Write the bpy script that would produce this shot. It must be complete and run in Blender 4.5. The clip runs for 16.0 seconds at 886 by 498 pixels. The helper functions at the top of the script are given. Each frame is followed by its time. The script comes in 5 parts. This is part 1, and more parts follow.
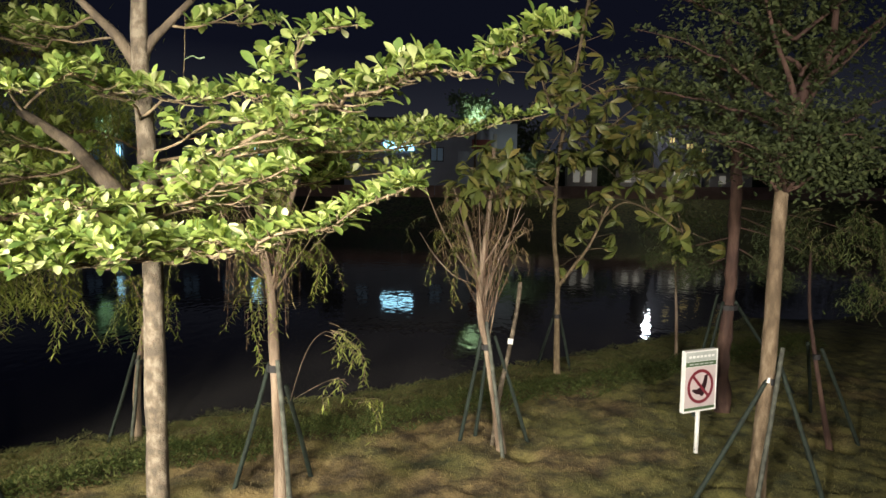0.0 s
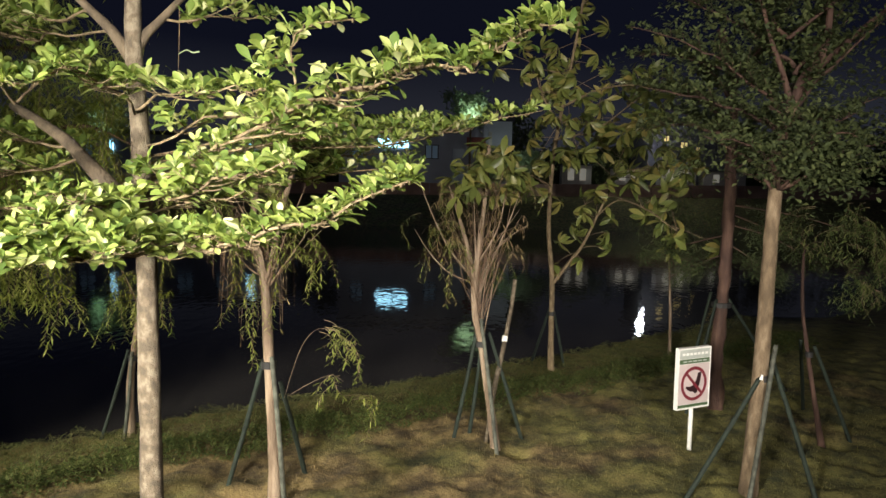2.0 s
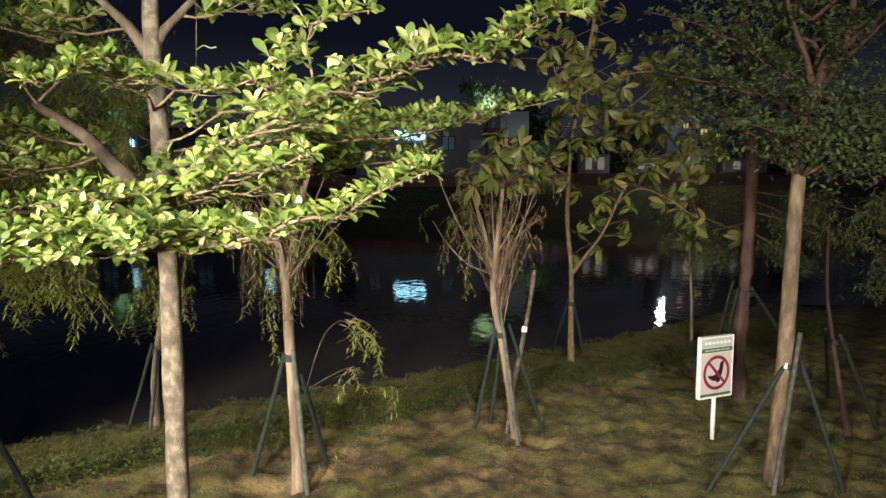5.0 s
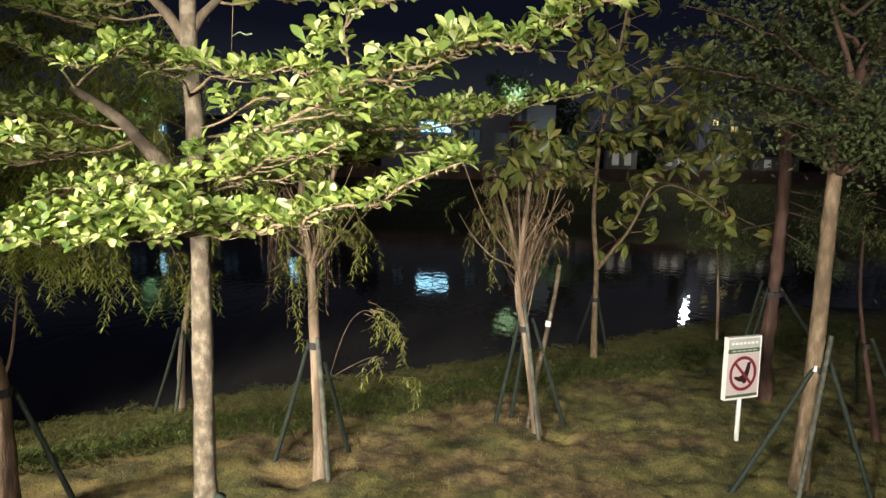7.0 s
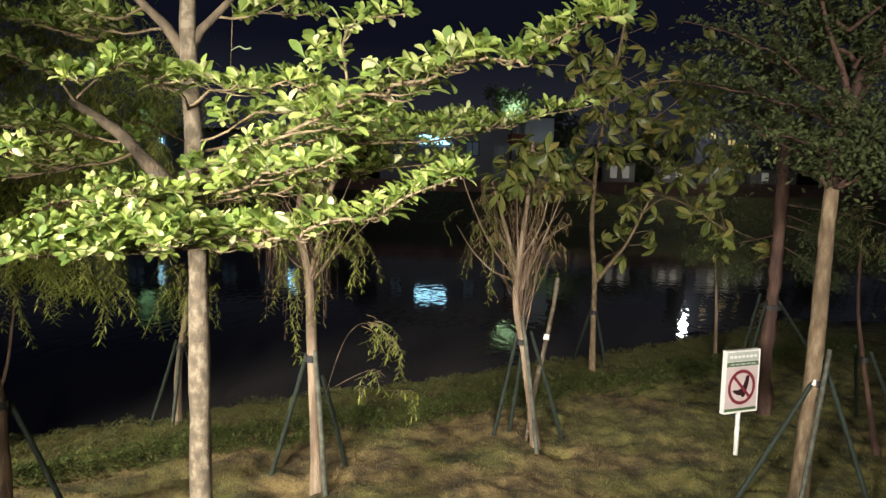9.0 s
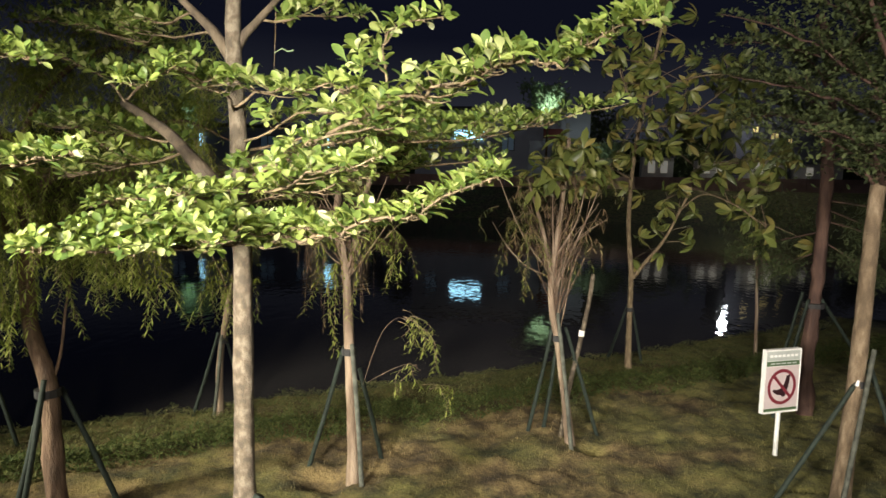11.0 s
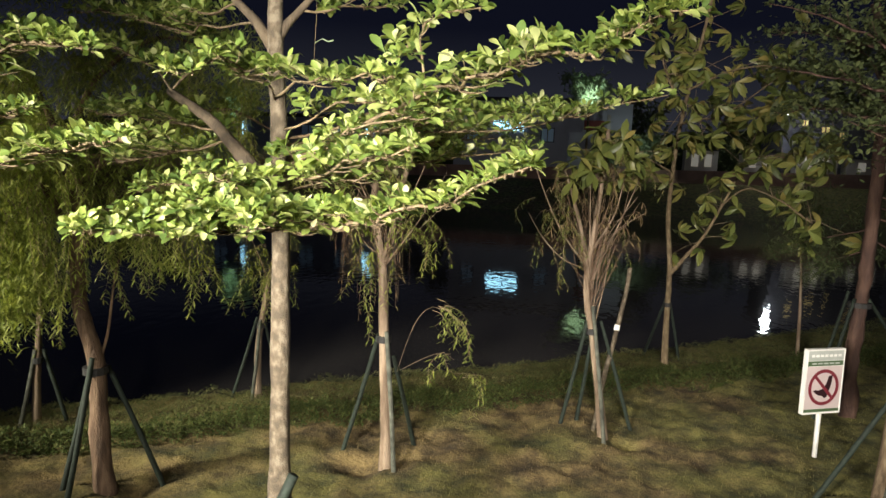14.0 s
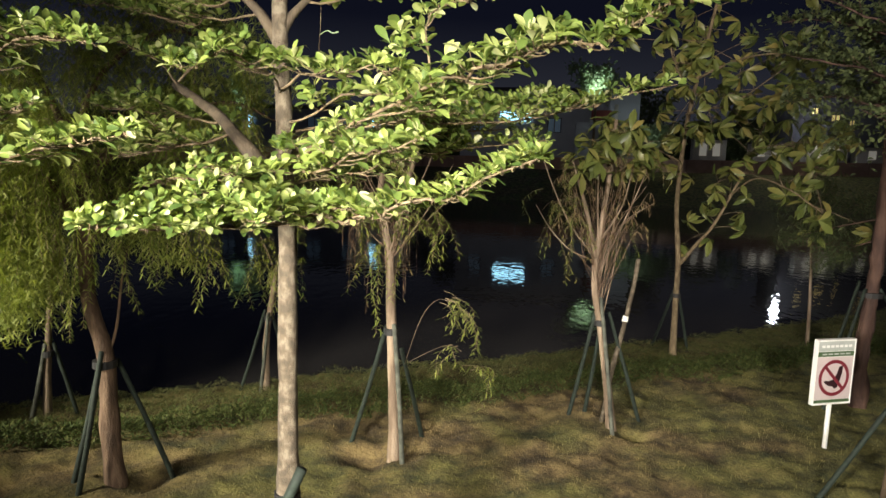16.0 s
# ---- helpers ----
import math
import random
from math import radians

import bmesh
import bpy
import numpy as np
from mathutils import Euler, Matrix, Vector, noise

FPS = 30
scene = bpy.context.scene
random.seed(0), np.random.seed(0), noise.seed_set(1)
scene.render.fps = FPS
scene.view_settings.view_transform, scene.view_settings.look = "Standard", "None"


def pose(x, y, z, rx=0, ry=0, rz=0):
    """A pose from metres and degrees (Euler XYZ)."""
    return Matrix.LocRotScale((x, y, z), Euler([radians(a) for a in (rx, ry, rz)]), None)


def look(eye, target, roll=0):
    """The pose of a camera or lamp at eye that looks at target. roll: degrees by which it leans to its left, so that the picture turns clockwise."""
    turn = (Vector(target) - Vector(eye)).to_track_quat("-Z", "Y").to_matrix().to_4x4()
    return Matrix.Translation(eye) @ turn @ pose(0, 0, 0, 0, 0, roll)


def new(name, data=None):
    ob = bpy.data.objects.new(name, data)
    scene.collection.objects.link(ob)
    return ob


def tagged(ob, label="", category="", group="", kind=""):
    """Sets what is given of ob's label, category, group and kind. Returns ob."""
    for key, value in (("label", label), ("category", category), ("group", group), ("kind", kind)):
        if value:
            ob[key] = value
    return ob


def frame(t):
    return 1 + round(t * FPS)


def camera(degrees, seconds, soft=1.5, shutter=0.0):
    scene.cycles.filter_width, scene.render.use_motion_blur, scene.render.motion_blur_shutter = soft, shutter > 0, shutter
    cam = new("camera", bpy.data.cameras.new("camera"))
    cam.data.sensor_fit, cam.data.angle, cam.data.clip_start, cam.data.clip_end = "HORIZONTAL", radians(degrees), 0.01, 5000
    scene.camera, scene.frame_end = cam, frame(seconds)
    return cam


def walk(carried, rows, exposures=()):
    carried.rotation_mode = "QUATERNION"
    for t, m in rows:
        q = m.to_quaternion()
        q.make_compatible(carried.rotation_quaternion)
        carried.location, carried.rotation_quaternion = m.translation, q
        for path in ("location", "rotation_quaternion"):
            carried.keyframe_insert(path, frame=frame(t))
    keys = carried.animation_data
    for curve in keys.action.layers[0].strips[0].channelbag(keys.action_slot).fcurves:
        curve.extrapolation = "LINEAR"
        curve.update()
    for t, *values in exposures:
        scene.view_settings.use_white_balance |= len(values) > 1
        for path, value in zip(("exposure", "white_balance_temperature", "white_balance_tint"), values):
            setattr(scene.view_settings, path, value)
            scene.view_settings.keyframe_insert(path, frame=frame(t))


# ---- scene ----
cam = camera(68.5, 16.0, shutter=0.6)
PATH = [
    (0, (-0.169, 0.184, 2.691), (-0.137, 2.179, 2.547), 1.0),
    (0.5, (-0.171, 0.185, 2.689), (-0.126, 2.179, 2.538), 0.9),
    (1, (-0.173, 0.186, 2.682), (-0.134, 2.18, 2.526), 1.2),
    (1.5, (-0.173, 0.188, 2.684), (-0.127, 2.182, 2.53), 1.2),
    (2, (-0.172, 0.186, 2.684), (-0.123, 2.18, 2.533), 1.2),
    (2.5, (-0.173, 0.188, 2.681), (-0.11, 2.181, 2.522), 1.3),
    (3, (-0.17, 0.183, 2.682), (-0.111, 2.177, 2.535), 1.1),
    (3.5, (-0.172, 0.179, 2.682), (-0.126, 2.174, 2.536), 1.2),
    (6, (-0.182, 0.205, 2.682), (-0.224, 2.195, 2.488), 0.0),
    (6.5, (-0.193, 0.209, 2.684), (-0.262, 2.199, 2.493), 0.7),
    (7, (-0.204, 0.2, 2.675), (-0.279, 2.189, 2.474), 1.5),
    (7.5, (-0.211, 0.206, 2.675), (-0.292, 2.193, 2.46), 1.8),
    (8, (-0.205, 0.205, 2.677), (-0.274, 2.194, 2.486), 1.6),
    (10.5, (-0.2, 0.169, 2.685), (-0.301, 2.16, 2.529), 1.6),
    (11, (-0.206, 0.151, 2.691), (-0.383, 2.135, 2.51), 1.6),
    (11.5, (-0.206, 0.141, 2.692), (-0.397, 2.124, 2.508), 1.8),
    (12, (-0.205, 0.142, 2.686), (-0.489, 2.107, 2.442), 1.5),
    (12.5, (-0.21, 0.147, 2.683), (-0.52, 2.112, 2.474), 1.6),
    (13, (-0.204, 0.137, 2.683), (-0.472, 2.109, 2.491), 2.2),
    (13.5, (-0.201, 0.131, 2.681), (-0.485, 2.102, 2.487), 2.5),
    (14, (-0.19, 0.126, 2.688), (-0.478, 2.094, 2.475), 2.4),
    (14.5, (-0.189, 0.124, 2.688), (-0.483, 2.092, 2.485), 2.2),
    (15, (-0.191, 0.135, 2.688), (-0.491, 2.101, 2.473), 2.0),
    (15.5, (-0.186, 0.135, 2.688), (-0.49, 2.098, 2.457), 2.1),
    (16, (-0.193, 0.144, 2.692), (-0.501, 2.105, 2.452), 2.0),
]
walk(cam, [(t, look(eye, target, roll)) for t, eye, target, roll in PATH])

# ---------------------------------------------------------------- night sky and lamps
world = bpy.data.worlds.new("world")
scene.world = world
world.use_nodes = True
wn, wl = world.node_tree.nodes, world.node_tree.links
w_co, w_sep, w_ramp = wn.new("ShaderNodeTexCoord"), wn.new("ShaderNodeSeparateXYZ"), wn.new("ShaderNodeValToRGB")
wl.new(w_co.outputs["Generated"], w_sep.inputs[0])
wl.new(w_sep.outputs["Z"], w_ramp.inputs[0])
wl.new(w_ramp.outputs[0], wn["Background"].inputs[0])
w_ramp.color_ramp.elements[0].position, w_ramp.color_ramp.elements[0].color = 0.0, (0.021, 0.0225, 0.028, 1)
w_ramp.color_ramp.elements[1].position, w_ramp.color_ramp.elements[1].color = 0.22, (0.0026, 0.0031, 0.0066, 1)
wn["Background"].inputs[1].default_value = 1.65


def lamp(name, kind, energy, size, color, m, spot=None, blend=0.6):
    li = bpy.data.lights.new(name, kind)
    li.energy, li.color = energy, color
    li.shadow_soft_size = size
    if spot:
        li.spot_size, li.spot_blend = radians(spot), blend
    ob = new(name, li)
    ob.matrix_world = m
    return ob


# the street lamp beside the viewer that lights the lawn and the near boughs
lamp("street_light", "SPOT", 3600, 0.30, (1.0, 0.92, 0.80), look((-2.2, -0.9, 2.6), (-0.8, 3.0, 1.5)), 77, 1.0)
# the next street lamp of the row, behind the viewer
lamp("street_light", "SPOT", 7300, 0.5, (1.0, 0.91, 0.80), look((0.2, -5.5, 4.6), (0.9, 7.0, 2.7)), 45, 1.0)
# unseen fill lamp, added far along the path to lift the dark foliage
lamp("street_light", "POINT", 1700, 0.5, (1.0, 0.90, 0.78), look((7.0, -16.0, 9.0), (0, 0, 0)))
# the lamp further along the path that lights the leaning willow
lamp("street_light", "SPOT", 4600, 0.3, (1.0, 0.92, 0.74), look((-7.4, 1.6, 3.0), (-4.5, 4.9, 1.75)), 46, 1.0)
# the floodlights at the foot of two trees on the far bank
lamp("flood_light", "SPOT", 6500, 0.1, (0.82, 1.0, 0.93), look((4.5, 71.8, 9.9), (4.5, 76.2, 14.2)), 40)
lamp("flood_light", "SPOT", 2300, 0.1, (0.65, 1.0, 0.85), look((-37.2, 71.8, 8.0), (-37.2, 76.2, 11.4)), 48)
# unseen fill spots, added to brighten the huts, wall and small trees across the river
lamp("far_bank_fill", "SPOT", 260, 0.2, (0.85, 1.0, 0.92), look((9.5, 76.5, 7.5), (9.5, 81.5, 6.3)), 120)
lamp("far_bank_fill", "SPOT", 120, 0.2, (1.0, 0.93, 0.82), look((27.5, 77.5, 10.5), (27.5, 83, 6.0)), 140)


# ---------------------------------------------------------------- materials
def material(name, rough=0.8):
    m = bpy.data.materials.new(name)
    m.use_nodes = True
    b = m.node_tree.nodes["Principled BSDF"]
    b.inputs["Roughness"].default_value = rough
    return m, m.node_tree.nodes, m.node_tree.links, b


def ramp(nodes, links, source, stops):
    r = nodes.new("ShaderNodeValToRGB")
    e = r.color_ramp.elements
    while len(e) < len(stops):
        e.new(0.5)
    for el, (p, c) in zip(e, stops):
        el.position, el.color = p, (*c, 1)
    links.new(source, r.inputs[0])
    return r.outputs[0]


def noise_node(nodes, links, scale, detail=4, stretch=(1, 1, 1), rough=0.55):
    co, mp, n = nodes.new("ShaderNodeTexCoord"), nodes.new("ShaderNodeMapping"), nodes.new("ShaderNodeTexNoise")
    mp.inputs["Scale"].default_value = stretch
    n.inputs["Scale"].default_value, n.inputs["Detail"].default_value, n.inputs["Roughness"].default_value = scale, detail, rough
    links.new(co.outputs["Object"], mp.inputs[0])
    links.new(mp.outputs[0], n.inputs["Vector"])
    return n.outputs["Fac"]


def mixed(nodes, links, fac, a, b, mode="MIX"):
    m = nodes.new("ShaderNodeMix")
    m.data_type, m.blend_type = "RGBA", mode
    for sock, v in ((m.inputs[0], fac), (m.inputs[6], a), (m.inputs[7], b)):
        if isinstance(v, (int, float)):
            sock.default_value = v
        elif isinstance(v, tuple):
            sock.default_value = (*v, 1)
        else:
            links.new(v, sock)
    return m.outputs[2]


def bumped(nodes, links, b, height, strength, distance=0.02):
    n = nodes.new("ShaderNodeBump")
    n.inputs["Strength"].default_value, n.inputs["Distance"].default_value = strength, distance
    links.new(height, n.inputs["Height"])
    links.new(n.outputs[0], b.inputs["Normal"])


def bark(name, dark, mid, pale, patch=9.0, stretch=(1, 1, 0.35), bump=0.6, grain=0.25):
    m, n, l, b = material(name, 0.85)
    a = noise_node(n, l, patch, 5, stretch)
    c = noise_node(n, l, patch * 7, 4, (1, 1, grain))
    col = ramp(n, l, a, ((0.40, dark), (0.51, mid), (0.63, pale)))
    col = mixed(n, l, 0.55, col, ramp(n, l, c, ((0.3, dark), (0.7, pale))), "MULTIPLY")
    col = mixed(n, l, 0.25, col, mid)
    l.new(col, b.inputs["Base Color"])
    bumped(n, l, b, c, bump, 0.012)
    return m


def leaf_material(name, stops, single=False, gloss=0.38, through_light=0.42):
    m, n, l, b = material(name, gloss)
    if single:
        rnd = n.new("ShaderNodeObjectInfo").outputs["Random"]
    else:
        rnd = n.new("ShaderNodeNewGeometry").outputs["Random Per Island"]
    col = ramp(n, l, rnd, stops)
    g = noise_node(n, l, 60, 3)
    col = mixed(n, l, 0.35, col, ramp(n, l, g, ((0.3, (0.55, 0.6, 0.5)), (0.7, (1, 1, 0.9)))), "MULTIPLY")
    l.new(col, b.inputs["Base Color"])
    t, mx = n.new("ShaderNodeBsdfTranslucent"), n.new("ShaderNodeMixShader")
    l.new(mixed(n, l, 1.0, col, (1.0, 1.0, 0.6), "MULTIPLY"), t.inputs["Color"])
    mx.inputs[0].default_value = through_light
    out = n["Material Output"]
    l.new(b.outputs[0], mx.inputs[1])
    l.new(t.outputs[0], mx.inputs[2])
    l.new(mx.outputs[0], out.inputs[0])
    return m


def plain(name, color, rough=0.6, grain=0.25, scale=30, metal=0.0, bump=0.15):
    m, n, l, b = material(name, rough)
    a = noise_node(n, l, scale, 5)
    dark = tuple(c * (1 - grain) for c in color)
    pale = tuple(min(1, c * (1 + grain)) for c in color)
    l.new(ramp(n, l, a, ((0.3, dark), (0.7, pale))), b.inputs["Base Color"])
    b.inputs["Metallic"].default_value = metal
    bumped(n, l, b, a, bump, 0.005)
    return m


def glowing(name, color, strength):
    m, n, l, b = material(name, 0.5)
    b.inputs["Base Color"].default_value = (*color, 1)
    b.inputs["Emission Color"].default_value = (*color, 1)
    b.inputs["Emission Strength"].default_value = strength
    return m


def lawn_color(n, l):
    big, mid = noise_node(n, l, 0.7, 4), noise_node(n, l, 2.9, 6, rough=0.72)
    dry = ramp(n, l, mid, ((0.36, (0.046, 0.031, 0.013)), (0.48, (0.125, 0.09, 0.037)), (0.60, (0.26, 0.19, 0.078))))
    green = ramp(n, l, mid, ((0.36, (0.036, 0.042, 0.012)), (0.60, (0.195, 0.18, 0.05))))
    # greener towards the sign, drier between the willows
    co, sep, tilt, lim, add = n.new("ShaderNodeTexCoord"), n.new("ShaderNodeSeparateXYZ"), n.new("ShaderNodeMath"), n.new("ShaderNodeClamp"), n.new("ShaderNodeMath")
    l.new(co.outputs["Object"], sep.inputs[0])
    tilt.operation = "MULTIPLY_ADD"
    tilt.inputs[1].default_value, tilt.inputs[2].default_value = 0.07, -0.09
    l.new(sep.outputs["X"], tilt.inputs[0])
    l.new(tilt.outputs[0], lim.inputs[0])
    lim.inputs["Min"].default_value, lim.inputs["Max"].default_value = -0.015, 0.12
    l.new(big, add.inputs[0])
    l.new(lim.outputs[0], add.inputs[1])
    return mixed(n, l, ramp(n, l, add.outputs[0], ((0.42, (0, 0, 0)), (0.58, (1, 1, 1)))), dry, green)


def lawn_material():
    m, n, l, b = material("lawn", 0.95)
    fine = noise_node(n, l, 38, 4)
    col = mixed(n, l, 0.6, lawn_color(n, l), ramp(n, l, fine, ((0.3, (0.4, 0.4, 0.4)), (0.7, (1, 1, 1)))), "MULTIPLY")
    l.new(col, b.inputs["Base Color"])
    bumped(n, l, b, mixed(n, l, 0.5, fine, noise_node(n, l, 9, 5, rough=0.7)), 0.8, 0.035)
    return m


def grass_material():
    m, n, l, b = material("grass_blade", 0.8)
    rnd = n.new("ShaderNodeNewGeometry").outputs["Random Per Island"]
    l.new(mixed(n, l, 1.0, lawn_color(n, l), ramp(n, l, rnd, ((0.0, (0.6, 0.6, 0.5)), (1.0, (1.25, 1.2, 1.1)))), "MULTIPLY"), b.inputs["Base Color"])
    return m


def water_material():
    m, n, l, b = material("river_water", 0.03)
    b.inputs["Base Color"].default_value = (0.055, 0.052, 0.050, 1)
    b.inputs["IOR"].default_value = 1.33
    a = mixed(n, l, 0.5, noise_node(n, l, 1.6, 1, (1.3, 0.65, 1)), noise_node(n, l, 3.4, 1, (1.5, 0.7, 1)))
    bumped(n, l, b, a, 0.17, 0.05)
    return m


BARK_PALE = bark("pale_bark", (0.06, 0.046, 0.030), (0.15, 0.12, 0.08), (0.31, 0.27, 0.20), 25, (1, 1, 0.75), 0.7, 0.8)
BARK_TWIG = bark("twig_bark", (0.12, 0.09, 0.055), (0.25, 0.19, 0.11), (0.40, 0.32, 0.20), 30)
BARK_WILLOW = bark("willow_bark", (0.13, 0.09, 0.06), (0.31, 0.235, 0.165), (0.50, 0.41, 0.31), 12, (1, 1, 0.15), 1.0)
BARK_OLD = bark("old_willow_bark", (0.06, 0.036, 0.023), (0.18, 0.118, 0.075), (0.36, 0.255, 0.17), 12, (1, 1, 0.15), 1.0)
BARK_TAN = bark("tan_bark", (0.10, 0.07, 0.04), (0.23, 0.17, 0.105), (0.40, 0.32, 0.22), 13, (1, 1, 0.35), 1.0, 0.5)
# darker brown bark: the shade on the limbs is put into the colour
BARK_LIMB = bark("shaded_limb_bark", (0.055, 0.042, 0.028), (0.12, 0.092, 0.058), (0.22, 0.175, 0.115), 14, (1, 1, 0.4), 0.7)
# real red bark of one tree; elsewhere its darkness stands in for shade
BARK_RED = bark("red_shaggy_and_dim_bark", (0.045, 0.022, 0.017), (0.10, 0.054, 0.040), (0.20, 0.12, 0.085), 7, (1, 1, 0.3), 1.0)
# random leaf tones; the palest stops paint highlights on leaves that catch the lamp
LEAF_STOPS = ((0.0, (0.08, 0.135, 0.035)), (0.35, (0.175, 0.25, 0.06)), (0.7, (0.325, 0.405, 0.105)), (0.93, (0.50, 0.56, 0.22)), (1.0, (0.66, 0.67, 0.42)))
LEAF_ONE = leaf_material("terminalia_leaf", LEAF_STOPS, True)
LEAF_MANY = leaf_material("terminalia_foliage", LEAF_STOPS)
LEAF_WILLOW = leaf_material("willow_foliage", ((0.0, (0.15, 0.20, 0.035)), (0.5, (0.27, 0.32, 0.065)), (1.0, (0.40, 0.44, 0.12))), False, 0.55, 0.4)
LEAF_BIG = leaf_material("broad_foliage", ((0.0, (0.09, 0.12, 0.035)), (0.5, (0.19, 0.22, 0.06)), (0.8, (0.23, 0.235, 0.07)), (1.0, (0.34, 0.28, 0.09))), False, 0.4, 0.3)
# dark leaf copy: the shade of the dim crowns is put into its colour
LEAF_SHADED = leaf_material("shaded_foliage", ((0.0, (0.035, 0.05, 0.018)), (0.6, (0.06, 0.082, 0.025)), (1.0, (0.10, 0.12, 0.04))), False, 0.8, 0.25)
# pale leaf copy: part of the floodlit look is put into its colour
LEAF_PALE = leaf_material("pale_lit_foliage", ((0.0, (0.16, 0.24, 0.12)), (1.0, (0.38, 0.46, 0.30))))
LEAF_DRY = leaf_material("dry_brown_foliage", ((0.0, (0.07, 0.045, 0.02)), (0.6, (0.15, 0.10, 0.045)), (1.0, (0.24, 0.20, 0.08))), False, 0.7, 0.2)
BANK_GRASS = leaf_material("bank_grass_blade", ((0.0, (0.068, 0.09, 0.025)), (0.5, (0.14, 0.155, 0.05)), (1.0, (0.24, 0.215, 0.085))), False, 0.75, 0.2)
LEAF_COVER = leaf_material("ground_cover_leaf", ((0.0, (0.04, 0.066, 0.016)), (0.5, (0.088, 0.122, 0.03)), (1.0, (0.17, 0.18, 0.06))), False, 0.6, 0.2)
GRASS = grass_material()
LAWN, WATER = lawn_material(), water_material()
STAKE = plain("green_painted_stake", (0.012, 0.021, 0.014), 0.8, 0.5, 25, 0.0, 0.5)
STAKE_PALE = plain("weathered_stake", (0.07, 0.075, 0.058), 0.85, 0.7, 12, 0.0, 0.5)
TIE = plain("dark_tie_band", (0.016, 0.016, 0.016), 0.7)
# near-white colour paints the glint on the wired tag
TAG_GLINT = plain("tag_glint_white", (0.93, 0.92, 0.88), 0.2, 0.03, 30)
TIE_WHITE = plain("white_ribbon", (0.75, 0.75, 0.70), 0.7)
WHITE = plain("white_enamel", (0.80, 0.80, 0.76), 0.35, 0.06, 20)
SIGN_FACE = plain("pale_sign_print", (0.56, 0.48, 0.47), 0.4, 0.06, 12)
SIGN_GREEN = plain("green_sign_print", (0.07, 0.12, 0.055), 0.4, 0.1, 12)
SIGN_GREY = plain("grey_sign_print", (0.42, 0.45, 0.42), 0.4, 0.1, 12)
SIGN_RED = plain("red_sign_print", (0.18, 0.025, 0.037), 0.4, 0.1, 12)
SIGN_BLACK = plain("black_sign_print", (0.03, 0.012, 0.015), 0.4, 0.1, 12)
WALL_RED = plain("reddish_embankment_wall", (0.34, 0.22, 0.18), 0.9, 0.3, 0.6)
WALL_PALE = plain("pale_facade", (0.45, 0.48, 0.55), 0.9, 0.15, 0.3)
WALL_DARK = plain("dark_roof", (0.05, 0.05, 0.06), 0.9, 0.2, 0.3)
PANEL_RED = plain("dark_red_panel", (0.22, 0.06, 0.05), 0.7)
PALE_HUT = plain("white_hut_wall", (0.55, 0.53, 0.48), 0.8)
WINDOW_LIGHT = glowing("lit_cool_window", (0.36, 0.76, 1.0), 3.2)
WINDOW_WARM = glowing("lit_warm_window", (1.0, 0.78, 0.30), 0.28)
WINDOW_DIM = glowing("dim_cool_window", (0.5, 0.75, 1.0), 0.018)
LAMP_WHITE = glowing("white_lamp_head", (0.92, 0.97, 1.0), 110)
# faint glow added to the hut panes to help the pale huts show
HUT_GLOW = glowing("glowing_hut_pane", (1.0, 0.95, 0.8), 0.12)


# ---------------------------------------------------------------- building helpers
def thing(name, base, label, category, group=""):
    ob = new(name)
    ob.location = base
    ob.empty_display_size = 0.2
    return tagged(ob, label, category, group)


def part(name, verts, faces, mat, parent=None, label="", smooth=False, kind=""):
    """A mesh from world places, hung under a thing or a part whose turn is zero."""
    org = Vector((0, 0, 0))
    up = parent
    while up:
        org += up.location
        up = up.parent
    me = bpy.data.meshes.new(name)
    v = np.asarray(verts, float).reshape(-1, 3) - np.array(org)
    me.from_pydata(v.tolist(), [], faces if isinstance(faces, list) else faces.tolist())
    me.materials.append(mat)
    if smooth:
        me.shade_smooth()
    ob = new(name, me)
    ob.parent = parent
    return tagged(ob, label, "", "", kind)


def smooth_line(pts, n):
    """A Catmull-Rom line through the points."""
    p = [np.array(q, float) for q in pts]
    p = [2 * p[0] - p[1], *p, 2 * p[-1] - p[-2]]
    out, spans = [], len(p) - 3
    for k in range(n + 1):
        u = min(k / n * spans, spans - 1e-6)
        i, f = int(u), u - int(u)
        a, b, c, d = p[i:i + 4]
        out.append(0.5 * (2 * b + (c - a) * f + (2 * a - 5 * b + 4 * c - d) * f * f + (3 * b - a - 3 * c + d) * f ** 3))
    return np.array(out)


def line_length(pts):
    return sum(math.dist(a, b) for a, b in zip(pts[:-1], pts[1:]))


